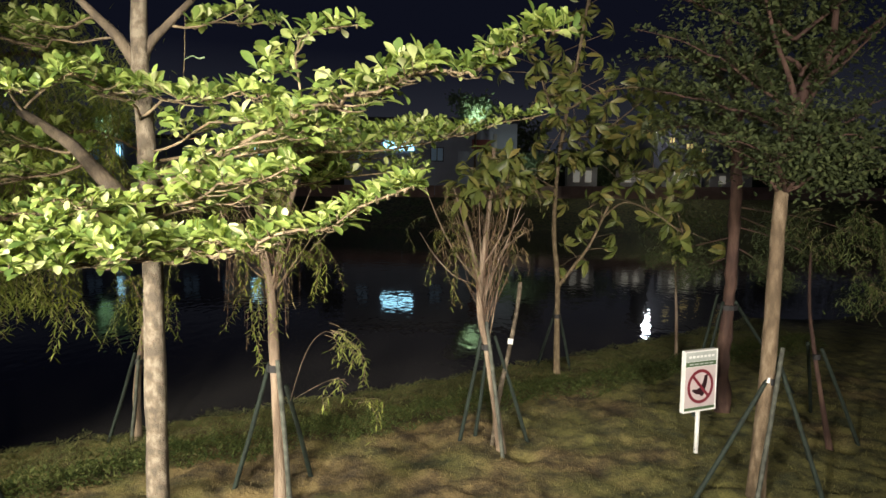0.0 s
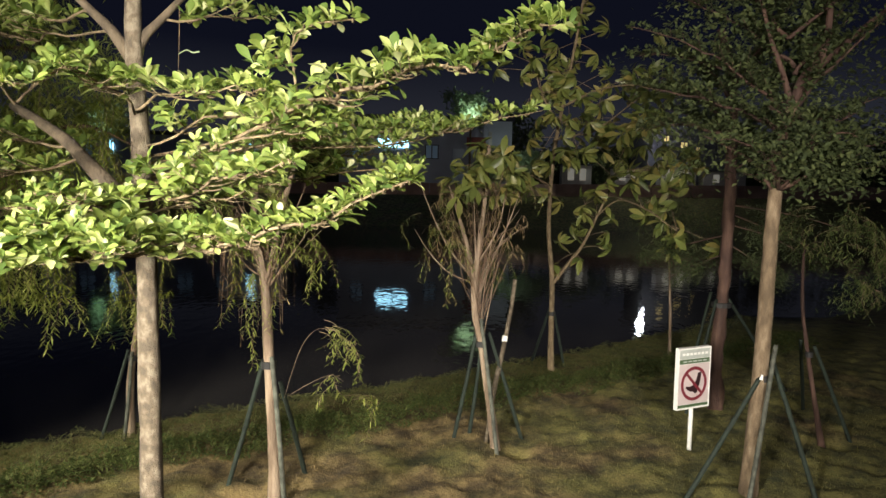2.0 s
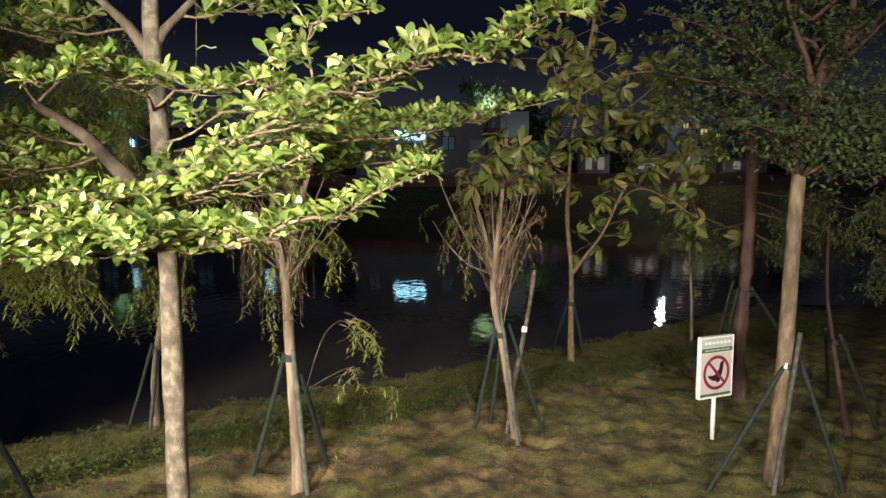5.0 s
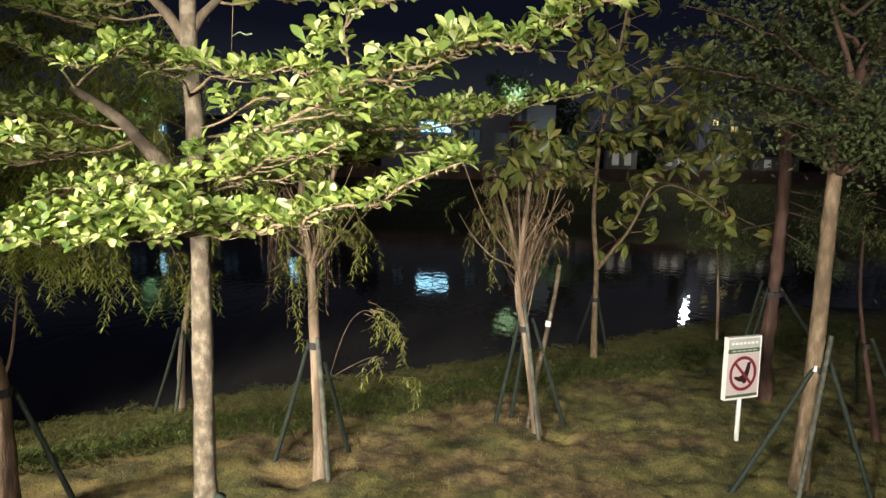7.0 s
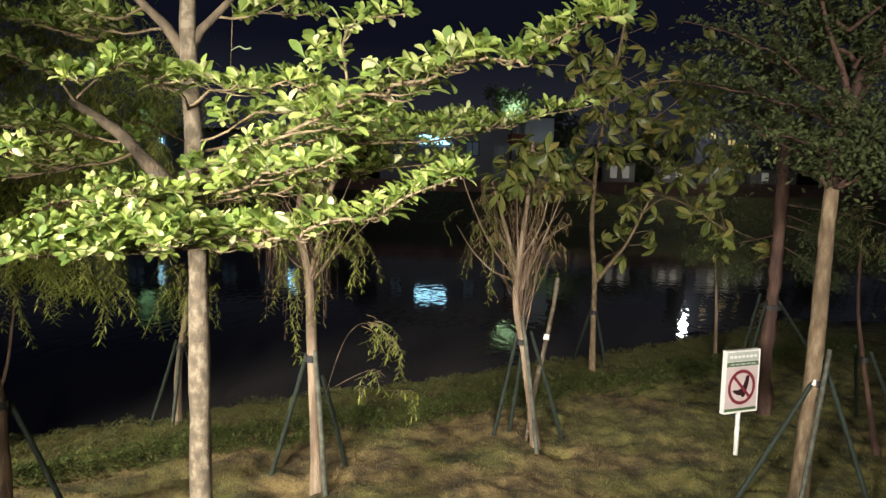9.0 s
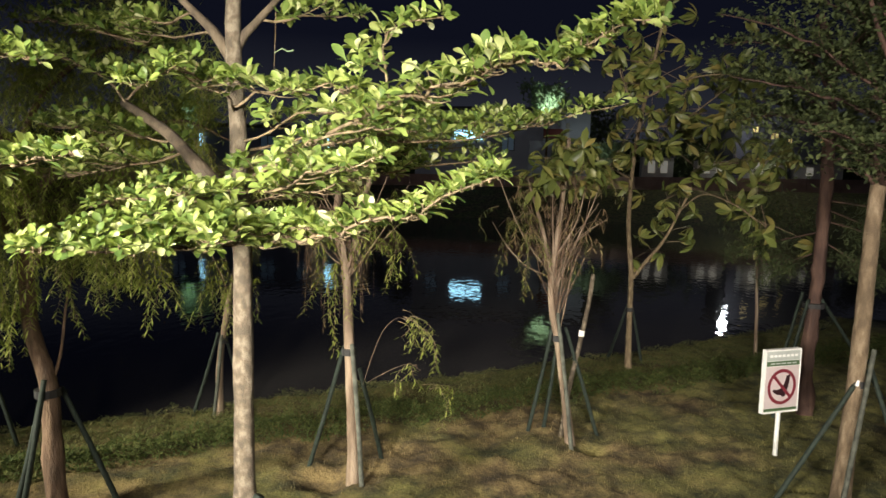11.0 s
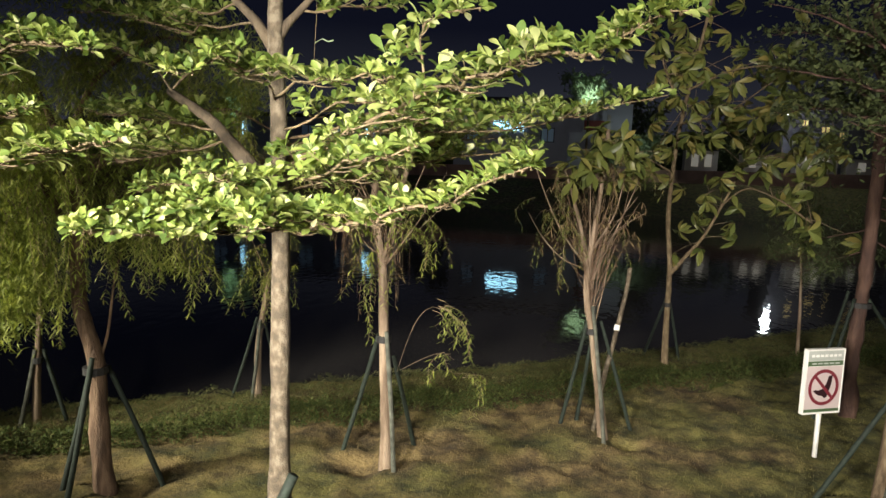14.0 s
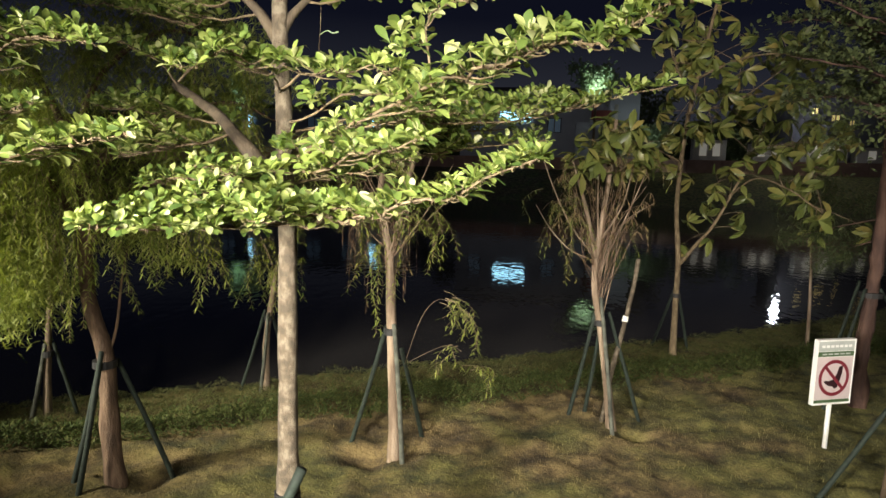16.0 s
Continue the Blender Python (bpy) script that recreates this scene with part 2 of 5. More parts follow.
def tube(pts, r0, r1, segs=8, rough=0.0, seed=0, flare=0.0, n=None, bulge=None):
    """A tapered limb with an uneven skin: places and faces."""
    n = n or max(3, int(line_length(pts) / 0.08))
    line = smooth_line(pts, n)
    verts, faces = [], []
    for k, c in enumerate(line):
        t = line[min(k + 1, n)] - line[max(k - 1, 0)]
        t /= np.linalg.norm(t) + 1e-9
        s = np.cross(t, (0.31, 0.95, 0.05))
        s /= np.linalg.norm(s)
        w = np.cross(t, s)
        u = k / n
        r = r0 + (r1 - r0) * u + flare * math.exp(-u * 14)
        if bulge:
            r += bulge[1] * math.exp(-((c[2] - bulge[0]) / bulge[2]) ** 2)
        for j in range(segs):
            a = 2 * math.pi * j / segs
            q = 1 + rough * noise.noise((c[0] * 9 + math.cos(a) * 1.3 + seed, c[1] * 9 + math.sin(a) * 1.3, c[2] * 5))
            verts.append(c + (s * math.cos(a) + w * math.sin(a)) * r * q)
    for k in range(n):
        for j in range(segs):
            a, b = k * segs + j, k * segs + (j + 1) % segs
            faces.append((a, b, b + segs, a + segs))
    faces.append(tuple(range(segs))[::-1])
    faces.append(tuple(range(n * segs, n * segs + segs)))
    return verts, faces


def merged(pieces):
    verts, faces = [], []
    for v, f in pieces:
        o = len(verts)
        verts.extend(v)
        faces.extend(tuple(i + o for i in face) for face in f)
    return verts, faces


def box(x0, x1, y0, y1, z0, z1, turn=0.0, bevel=0.0):
    """A box with bevelled edges, turned about its middle: places and faces."""
    bm = bmesh.new()
    bmesh.ops.create_cube(bm, size=1, matrix=Matrix.Diagonal((x1 - x0, y1 - y0, z1 - z0, 1)))
    if bevel:
        bmesh.ops.bevel(bm, geom=bm.edges[:], offset=bevel, segments=2, affect="EDGES")
    c, r = Vector(((x0 + x1) / 2, (y0 + y1) / 2, (z0 + z1) / 2)), Matrix.Rotation(turn, 3, "Z")
    out = [tuple(c + r @ v.co) for v in bm.verts], [tuple(v.index for v in f.verts) for f in bm.faces]
    bm.free()
    return out


# leaf outlines: x across, y along, cupped and arched
def leaf_shape(widths, cup, arch):
    verts, faces, n = [], [], len(widths)
    for i, w in enumerate(widths):
        y = i / (n - 1)
        z = -arch * y * y
        verts += [(-w, y, z + cup * w), (0, y, z), (w, y, z + cup * w)]
    for i in range(n - 1):
        a = i * 3
        faces += [(a, a + 1, a + 4, a + 3), (a + 1, a + 2, a + 5, a + 4)]
    return np.array(verts), np.array(faces)


OBOVATE = leaf_shape((0.018, 0.045, 0.115, 0.195, 0.235, 0.20, 0.06), 0.35, 0.22)
LANCE = leaf_shape((0.02, 0.10, 0.175, 0.165, 0.02), 0.3, 0.45)
NARROW = leaf_shape((0.02, 0.075, 0.01), 0.2, 0.15)
COVER = leaf_shape((0.04, 0.21, 0.03), 0.25, 0.2)
BLADE = leaf_shape((0.06, 0.05, 0.005), 0.1, 0.25)


def unit(v):
    return v / (np.linalg.norm(v, axis=-1, keepdims=True) + 1e-9)


def leaves(shape, rows):
    """Many leaves as one mesh. Rows: place, way, face normal, length."""
    sv, sf = shape
    p, d, nrm, s = (np.array([r[k] for r in rows], float) for k in range(4))
    d = unit(d)
    side = unit(np.cross(d, nrm))
    up = np.cross(side, d)
    v = p[:, None] + s[:, None, None] * (sv[None, :, 0, None] * side[:, None] + sv[None, :, 1, None] * d[:, None] + sv[None, :, 2, None] * up[:, None])
    f = sf[None] + (np.arange(len(rows)) * len(sv))[:, None, None]
    return v.reshape(-1, 3), f.reshape(-1, 4)


def rosette(rng, p, axis, count, size, out, low=5, high=75):
    axis = unit(np.array(axis, float))
    s = unit(np.cross(axis, (0.3, 0.9, 0.1)))
    w = np.cross(axis, s)
    turn = rng.uniform(0, 6.28)
    for k in range(count):
        a, e = turn + k * 2.4 + rng.uniform(-0.3, 0.3), radians(rng.uniform(low, high))
        radial = s * math.cos(a) + w * math.sin(a)
        d = radial * math.cos(e) + axis * math.sin(e)
        nn = axis * math.cos(e) - radial * math.sin(e) + np.array([rng.uniform(-0.45, 0.45) for _ in range(3)])
        out.append((p + d * 0.006, d, nn, size * rng.uniform(0.65, 1.15)))


def bough(rng, pts, r0, spread, size, step=0.05, fill=1.0, bare=0.1, count=(5, 8), lift=0.32):
    """A flat, tiered bough: its wood, and the rows of its leaves."""
    m = max(4, int(line_length(pts) / 0.11))
    knees = smooth_line(pts, m)
    for k in range(1, m):
        knees[k] += [rng.gauss(0, 0.011), rng.gauss(0, 0.011), rng.gauss(0, 0.013)]
    pts = [tuple(q) for q in knees]
    wood, rows = [tube(pts, r0, 0.0025, 6, 0.25, m)], []
    n = max(4, int(line_length(pts) / step))
    line = smooth_line(pts, n)
    for k in range(n + 1):
        u = k / n
        t = unit(line[min(k + 1, n)] - line[max(k - 1, 0)])
        if u < bare:
            continue
        if rng.random() < 0.75 * fill:
            rosette(rng, line[k] + (rng.uniform(-0.01, 0.01), rng.uniform(-0.01, 0.01), rng.uniform(0.0, 0.035)), (t[0] * 0.5, t[1] * 0.5, 1), rng.randint(*count), size * (1 - 0.36 * u), rows)
        flat = unit(np.cross(t, (0, 0, 1)))
        for sgn in (-1, 1):
            if rng.random() > 0.72 * fill:
                continue
            reach = spread * rng.uniform(0.35, 1.0) * (1 - 0.92 * u ** 1.3)
            way = unit(flat * sgn + t * rng.uniform(0.3, 0.9) + np.array((0, 0, rng.uniform(0.0, lift))))
            end = line[k] + way * reach
            mid = (line[k] + end) / 2 + np.array((0, 0, -0.012))
            wood.append(tube([line[k], mid, end], 0.0035, 0.0015, 4, n=3))
            m = max(1, int(reach / 0.05))
            for j in range(m):
                q = line[k] + (end - line[k]) * ((j + 1) / m) + np.array([rng.uniform(-0.012, 0.012) for _ in range(3)])
                rosette(rng, q, (way[0] * 0.5 + rng.uniform(-0.3, 0.3), way[1] * 0.5 + rng.uniform(-0.3, 0.3), 1), rng.randint(*count), size * (1 - 0.36 * u), rows)
    rosette(rng, line[-1], t + np.array((0, 0, 0.5)), 5, size * 0.6, rows, 20, 75)
    return wood, rows


def single_leaves(rows, parent, mat):
    """Leaves as objects of their own on a few shared meshes."""
    sv, sf = OBOVATE
    me = bpy.data.meshes.new("leaf")
    me.from_pydata(sv.tolist(), [], sf.tolist())
    me.materials.append(mat)
    me.shade_smooth()
    org = np.array(parent.location)
    for p, d, nrm, s in rows:
        d = unit(np.array(d))
        side = unit(np.cross(d, nrm))
        up = np.cross(side, d)
        ob = new("leaf", me)
        ob.parent = parent
        m = Matrix.Identity(4)
        for i in range(3):
            m[i][0], m[i][1], m[i][2], m[i][3] = side[i] * s, d[i] * s, up[i] * s, p[i] - org[i]
        ob.matrix_basis = m


def strands(rng, starts, shape_len, rows, wood, leaf=0.075, gap=0.022):
    """Hanging willow shoots from the given places: thin wood and narrow leaves."""
    for i in range(len(starts)):
        if i % 3 == 0:
            q, a, o, long = np.array(starts[i], float), rng.uniform(0, 6.28), rng.uniform(0.05, 0.30), rng.uniform(*shape_len)
        ln = long * rng.uniform(0.6, 1.0)
        p = q + np.array([rng.gauss(0, 0.03) for _ in range(3)])
        pts = [p, p + (o * 0.6 * math.cos(a), o * 0.6 * math.sin(a), -0.08 * ln), p + (o * math.cos(a) + rng.uniform(-0.07, 0.07), o * math.sin(a) + rng.uniform(-0.07, 0.07), -0.45 * ln),
               p + (o * math.cos(a) + rng.uniform(-0.12, 0.12), o * math.sin(a) + rng.uniform(-0.1, 0.1), -ln)]
        wood.append(tube(pts, 0.003, 0.0012, 3, n=6))
        n = int(ln / gap)
        line = smooth_line(pts, max(n, 4))
        for k in range(2, len(line)):
            for sgn in (0, 3.14):
                b = k * 1.9 + sgn + rng.uniform(-0.5, 0.5)
                d = np.array((math.cos(b) * 0.9, math.sin(b) * 0.9, -0.7 + rng.uniform(-0.3, 0.6)))
                rows.append((line[k], d, (math.cos(b) * 0.7, math.sin(b) * 0.7, 0.7), leaf * rng.uniform(0.6, 1.15)))


def clouds(rng, lines, count, jitter, radius, each, size, rows, droop=0.5):
    """Loose clumps of leaves along the limbs."""
    for c in along(rng, lines, count, jitter):
        for _ in range(each):
            p = c + np.array((rng.gauss(0, radius), rng.gauss(0, radius), rng.gauss(0, radius * 0.8)))
            a = rng.uniform(0, 6.28)
            rows.append((p, (math.cos(a), math.sin(a), rng.uniform(-1, 0.6) - droop), (rng.uniform(-1, 1), rng.uniform(-1, 1), 1), size * rng.uniform(0.6, 1.15)))


def along(rng, lines, count, jitter=0.12):
    out = []
    for _ in range(count):
        ln = smooth_line(rng.choice(lines), 20)
        out.append(ln[rng.randint(5, 20)] + np.array([rng.uniform(-jitter, jitter) for _ in range(3)]))
    return out


def supports(poles, tie, trunk_r, label, pale=(), thick=1.0):
    """A set of sloping poles round a tree: each pole, and the band that ties them."""
    ob = thing("tree_stake_set", (tie[0], tie[1], 0), label, "tree stakes", "stakes round the trees")
    for k, (foot, top) in enumerate(poles):
        f, t = Vector(foot), Vector(top)
        f = f - (t - f).normalized() * 0.08
        t = t + (t - f).normalized() * 0.06
        v, fc = tube([f, f.lerp(t, 0.5) + Vector((0.006, 0.004, 0)), t], 0.024 * thick, 0.020 * thick, 8, 0.12, k)
        part("stake", v, fc, STAKE_PALE if k in pale else STAKE, ob, "weathered bare stake" if k in pale else "", True)
    v, fc = tube([(tie[0], tie[1], tie[2] - 0.03), (tie[0], tie[1], tie[2]), (tie[0], tie[1], tie[2] + 0.03)], trunk_r + 0.012, trunk_r + 0.012, 12, 0.05, 1, n=3)
    part("tie_band", v, fc, TIE, ob, "dark band tied round the trunk")
    return ob


# ---------------------------------------------------------------- ground, water, far bank
def front_edge(x):
    return 8.0 + 0.595 * x + 0.06 * math.sin(x * 1.7) + 0.04 * math.sin(x * 4.3 + 1)


def back_edge(x):
    return 9.72 + 0.66 * max(-12, x) + 0.015 * max(0, min(8, x)) ** 2 + 0.05 * math.sin(x * 2.1)


def crest(x):
    return 4.7 + 0.012 * max(-50, min(65, x))


PITS = ((-1.74, 5.80), (0.82, 7.0), (-3.42, 4.95), (4.55, 7.35))  # dug hollows beside four trees


def ground_height(x, y):
    b = back_edge(max(-12, min(20, x))) + (0.7 * (x - 20) if x > 20 else 0)
    if y > 73:
        u = max(0, min(1, (y - 76) / 6))
        return -2.0 + (crest(x) + 2.0) * u
    if y > b + 0.15:
        return max(-2.0, -0.05 - (y - b - 0.15) * 1.2)
    z = 0.04 * noise.noise((x * 1.7, y * 1.7, 0)) + 0.032 * noise.noise((x * 3.4, y * 3.4, 3)) + 0.040 * noise.noise((x * 5.5, y * 5.5, 5)) + 0.02 * noise.noise((x * 9, y * 9, 7))
    if y > front_edge(max(-12, min(20, x))):
        z += 0.015
    for px, py in PITS:
        z -= 0.11 * math.exp(-((x - px) ** 2 + (y - py) ** 2) / 0.03)
    return z


def spaced(lo, a, b, hi, fine, coarse):
    left = [a - (a - lo) * (k / coarse) ** 2 for k in range(coarse, 0, -1)]
    right = [b + (hi - b) * (k / coarse) ** 2 for k in range(1, coarse + 1)]
    return left + list(np.arange(a, b, fine)) + [b] + right


gx, gy = spaced(-700, -7.5, 8.5, 700, 0.07, 24), spaced(-200, 3.2, 13.5, 900, 0.07, 40)
gverts = [(x, y, ground_height(x, y)) for y in gy for x in gx]
gw = len(gx)
gfaces = [(j * gw + i, j * gw + i + 1, (j + 1) * gw + i + 1, (j + 1) * gw + i) for j in range(len(gy) - 1) for i in range(gw - 1)]
ground = tagged(part("ground", gverts, gfaces, LAWN, smooth=True), "patchy dry and green lawn sloping to the river", "lawn", "", "structure")

wv = [(x, y, -0.3) for y in (2.0, 20, 45, 80) for x in (-600, -200, 0, 200, 600)]
wf = [(j * 5 + i, j * 5 + i + 1, j * 5 + i + 6, j * 5 + i + 5) for j in range(3) for i in range(4)]
water = tagged(part("water", wv, wf, WATER), "dark still river water with faint ripples", "river", "", "structure")

rng = random.Random(3)
rows = []
while len(rows) < 30000:
    x, y = rng.uniform(-6.5, 6.5), rng.uniform(4.0, 11.5)
    if y > front_edge(x) or any((x - px) ** 2 + (y - py) ** 2 < 0.035 for px, py in PITS):
        continue
    a, s = rng.uniform(0, 6.28), rng.uniform(0.018, 0.042)
    rows.append(((x, y, ground_height(x, y) - 0.005), (math.cos(a) * 0.7, math.sin(a) * 0.7, rng.uniform(0.4, 1.1)), (math.cos(a), math.sin(a), 0.3), s))
v, f = leaves(BLADE, rows)
tagged(part("lawn_grass", v, f, GRASS, kind="stuff"), "short dry lawn grass with bare brown patches", "grass")

def bank_rows(count, deep, tall, lean, low, high):
    """Leaves or blades over the strip between the lawn and the water; deep: how far into it they reach."""
    out = []
    while len(out) < count:
        x = rng.uniform(-7.5, 7.5)
        y0, y1 = front_edge(x), back_edge(x)
        u = rng.random()
        y = y0 - 0.03 + (y1 + 0.12 - y0) * (deep[0] + (deep[1] - deep[0]) * u) + 0.12 * noise.noise((x * 3.1, u * 4, 2))
        mound = 0.5 + 0.9 * noise.noise((x * 2.3, y * 2.3, 9)) + 0.4 * noise.noise((x * 6, y * 6, 4))
        h = tall * (0.45 + max(0, mound)) * min(1, max(0, y - y0 + 0.1) * 4)
        a = rng.uniform(0, 6.28)
        out.append(((x, y, ground_height(x, y) + rng.random() ** 0.6 * h), (math.cos(a), math.sin(a), rng.uniform(*lean)), (math.cos(a) * -0.5, math.sin(a) * -0.5, 1), rng.uniform(low, high)))
    return out


v, f = leaves(COVER, bank_rows(32000, (0.0, 0.32), 0.15, (0.0, 1.3), 0.03, 0.055))
tagged(part("ground_cover", v, f, LEAF_COVER, kind="stuff"), "low dark green leafy edging between lawn and bank", "ground cover")
v, f = leaves(BLADE, bank_rows(80000, (0.26, 1.0), 0.06, (0.1, 1.3), 0.03, 0.065))
tagged(part("bank_grass", v, f, BANK_GRASS, kind="stuff"), "rough olive grass along the river edge", "grass")

# the far bank: wall, buildings, huts, lamp, trees
xs = list(range(-100, 101, 4))
pieces = []
for a, b in zip(xs[:-1], xs[1:]):
    za, zb = crest(a), crest(b)
    pieces.append(([(a, 82, za - 2.2), (b - 0.06, 82, zb - 2.2), (b - 0.06, 82, zb + 0.05), (a, 82, za + 0.05), (a, 82.5, za - 2.2), (b - 0.06, 82.5, zb - 2.2), (b - 0.06, 82.5, zb + 0.05), (a, 82.5, za + 0.05)],
                   [(0, 1, 2, 3), (4, 7, 6, 5), (3, 2, 6, 7), (0, 3, 7, 4), (1, 5, 6, 2)]))
v, f = merged(pieces)
tagged(part("wall_far_bank", v, f, WALL_RED), "low reddish parapet wall on the far embankment", "wall", "", "structure")


def far_house(x0, x1, z0, z1, y, label, lit=(), dim=(), glow=None, tone="brightly lit cool window", face=None):
    ob = thing("riverside_building", ((x0 + x1) / 2, y, z0), label, "building")
    v, f = box(x0, x1, y, y + 8, z0 - 3, z1)
    part("wall", v, f, face or WALL_PALE, ob)
    v, f = box(x0 - 0.3, x1 + 0.3, y - 0.3, y + 8.3, z1 + 0.03, z1 + 0.5)
    part("roof", v, f, WALL_DARK, ob)
    for k, (a, b, c, d) in enumerate(list(lit) + list(dim)):
        v, f = box(a, b, y - 0.08, y - 0.02, c, d)
        w = part("window", v, f, (glow or WINDOW_LIGHT) if k < len(lit) else WINDOW_DIM, ob, tone if k < len(lit) else "dimly lit window")
        fr = [box(a - 0.08, b + 0.08, y - 0.14, y - 0.09, q - 0.05, q + 0.05) for q in (c, d)] + [box(q - 0.06, q + 0.06, y - 0.14, y - 0.09, c + 0.06, d - 0.06) for q in (a, (a + b) / 2, b)]
        v, f = merged(fr)
        part("window_frame", v, f, WALL_DARK, w)
    return ob


far_house(-11.6, 10.4, 4.4, 12.8, 84, "pale building across the river with one lit window", [(-6.7, -2.7, 9.1, 10.4)], [(-0.6, 1.0, 7.9, 9.6), (-10, -8.5, 7.9, 9.6)])
far_house(-50, -19, 2.9, 10.2, 85, "long dark building across the river with dim windows", [(-23.6, -22.6, 7.6, 9.4), (-41, -40.3, 7.6, 9.4)], [(-45, -43, 7.1, 9.2), (-32.5, -30.5, 7.1, 9.2), (-27.5, -26, 7.1, 9.2)])
far_house(29.0, 42.0, 5.0, 13.2, 87, "dark house across the river with small warm windows", [(31.0, 31.8, 11.0, 11.8), (33.3, 34.3, 10.2, 11.0), (35.4, 36.0, 9.6, 10.4), (38.0, 38.9, 11.4, 12.2), (39.3, 40.3, 9.8, 10.8)], (), WINDOW_WARM, "small warm yellow window", WALL_DARK)

gate = thing("gatehouse", (6.2, 82.8, 4.8), "small gatehouse with dark red panel and white trim", "gatehouse")
v, f = box(4.5, 6.85, 81.6, 81.8, 9.36, 10.5)
part("panel", v, f, PANEL_RED, gate, "dark red panel")
v, f = box(4.4, 6.95, 81.5, 81.85, 9.1, 9.32)
part("trim", v, f, PALE_HUT, gate, "white trim")
v, f = box(7.2, 7.6, 81.4, 81.8, 4.7, 11.2)
part("pillar", v, f, PALE_HUT, gate, "pale pillar")
v, f = box(2.8, 7.1, 81.9, 82.8, 4.7, 9.05)
part("wall", v, f, WALL_PALE, gate)
for x0, x1, z0, z1 in ((16.8, 20.6, 5.2, 7.6), (23.4, 27.2, 5.3, 7.3), (29.4, 34.0, 5.3, 7.9), (35.0, 40.5, 5.3, 7.2)):
    hut = thing("riverside_hut", ((x0 + x1) / 2, 83.2, z0), "low white hut on the far bank", "hut", "huts on the far bank")
    v, f = box(x0, x1, 83.1, 84.6, z0 - 0.6, z1 - 0.2)
    part("wall", v, f, PALE_HUT, hut)
    v, f = box(x0 - 0.15, x1 + 0.15, 82.9, 84.8, z1 - 0.19, z1)
    part("roof", v, f, WALL_DARK, hut)
    for k in range(2):
        c = x0 + (x1 - x0) * (0.3 + 0.4 * k)
        v, f = box(c - 0.4, c + 0.4, 83.02, 83.08, z0 + 0.3, z1 - 0.6)
        # dark panes given an added glow
        part("window", v, f, HUT_GLOW, hut, "dimly lit window")

post = thing("far_street_lamp", (27.25, 81.9, 5.2), "tall street lamp burning white on the far bank", "street lamp")
v, f = tube([(27.25, 81.9, 4.6), (27.25, 81.9, 8.5), (27.25, 81.9, 11.6)], 0.08, 0.05, 8)
part("pole", v, f, WALL_DARK, post)
v, f = box(26.9, 27.6, 81.7, 82.1, 11.4, 12.8, 0, 0.1)
part("lamp_head", v, f, LAMP_WHITE, post, "glowing white lamp head")


def far_tree(x, y, z, h, w, seed, label, mat):
    r = random.Random(seed)
    ob = thing("far_tree", (x, y, z), label, "tree", "trees on the far bank")
    v, f = tube([(x, y, min(z - 0.6, ground_height(x, y) - 0.3)), (x + 0.1, y, z + h * 0.4), (x, y, z + h * 0.8)], 0.18, 0.06, 7)
    part("trunk", v, f, BARK_TAN, ob)
    rows = []
    for _ in range(30):
        c = np.array((x + r.gauss(0, w * 0.26), y + r.gauss(0, w * 0.2), z + h * r.uniform(0.35, 0.95)))
        for _ in range(70):
            p = c + np.array([r.gauss(0, w * 0.11) for _ in range(3)])
            rows.append((p, [r.uniform(-1, 1) for _ in range(3)], [r.uniform(-1, 1) for _ in range(3)], r.uniform(0.4, 0.75)))
    v, f = leaves(LANCE, rows)
    part("crown", v, f, mat, ob, "", False, "stuff")


# lit trees wear the pale leaf copy, the unlit ones below the dark one
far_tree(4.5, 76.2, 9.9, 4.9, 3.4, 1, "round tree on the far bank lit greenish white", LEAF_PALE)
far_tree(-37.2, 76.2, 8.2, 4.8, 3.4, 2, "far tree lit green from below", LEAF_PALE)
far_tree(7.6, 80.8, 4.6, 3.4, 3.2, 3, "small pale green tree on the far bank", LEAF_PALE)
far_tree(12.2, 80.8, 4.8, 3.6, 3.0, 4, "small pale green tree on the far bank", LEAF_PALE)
for k, (x, h, w) in enumerate(((-16, 9.5, 8), (-58, 11, 12), (-30, 8, 8), (21, 7, 9), (41, 11, 11), (51, 9, 10), (64, 11, 12), (13, 13, 6), (-70, 10, 14), (80, 12, 14))):
    far_tree(x, 93 + 2 * (k % 3), 3, h, w, 20 + k, "dark tree silhouette on the far bank", LEAF_SHADED)

# a dark wooded ridge behind the far bank
ridge = [(x, 420, 0.0 if s == 0 else 34 + 16 * noise.noise((x * 0.012, 2, 0)) + 5 * noise.noise((x * 0.06, 5, 0))) for s in (0, 1) for x in range(-600, 601, 12)]
n = len(ridge) // 2
tagged(part("backdrop", ridge, [(i, i + 1, n + i + 1, n + i) for i in range(n - 1)], LEAF_SHADED), "dark wooded ridge behind the river", "ridge", "", "structure")


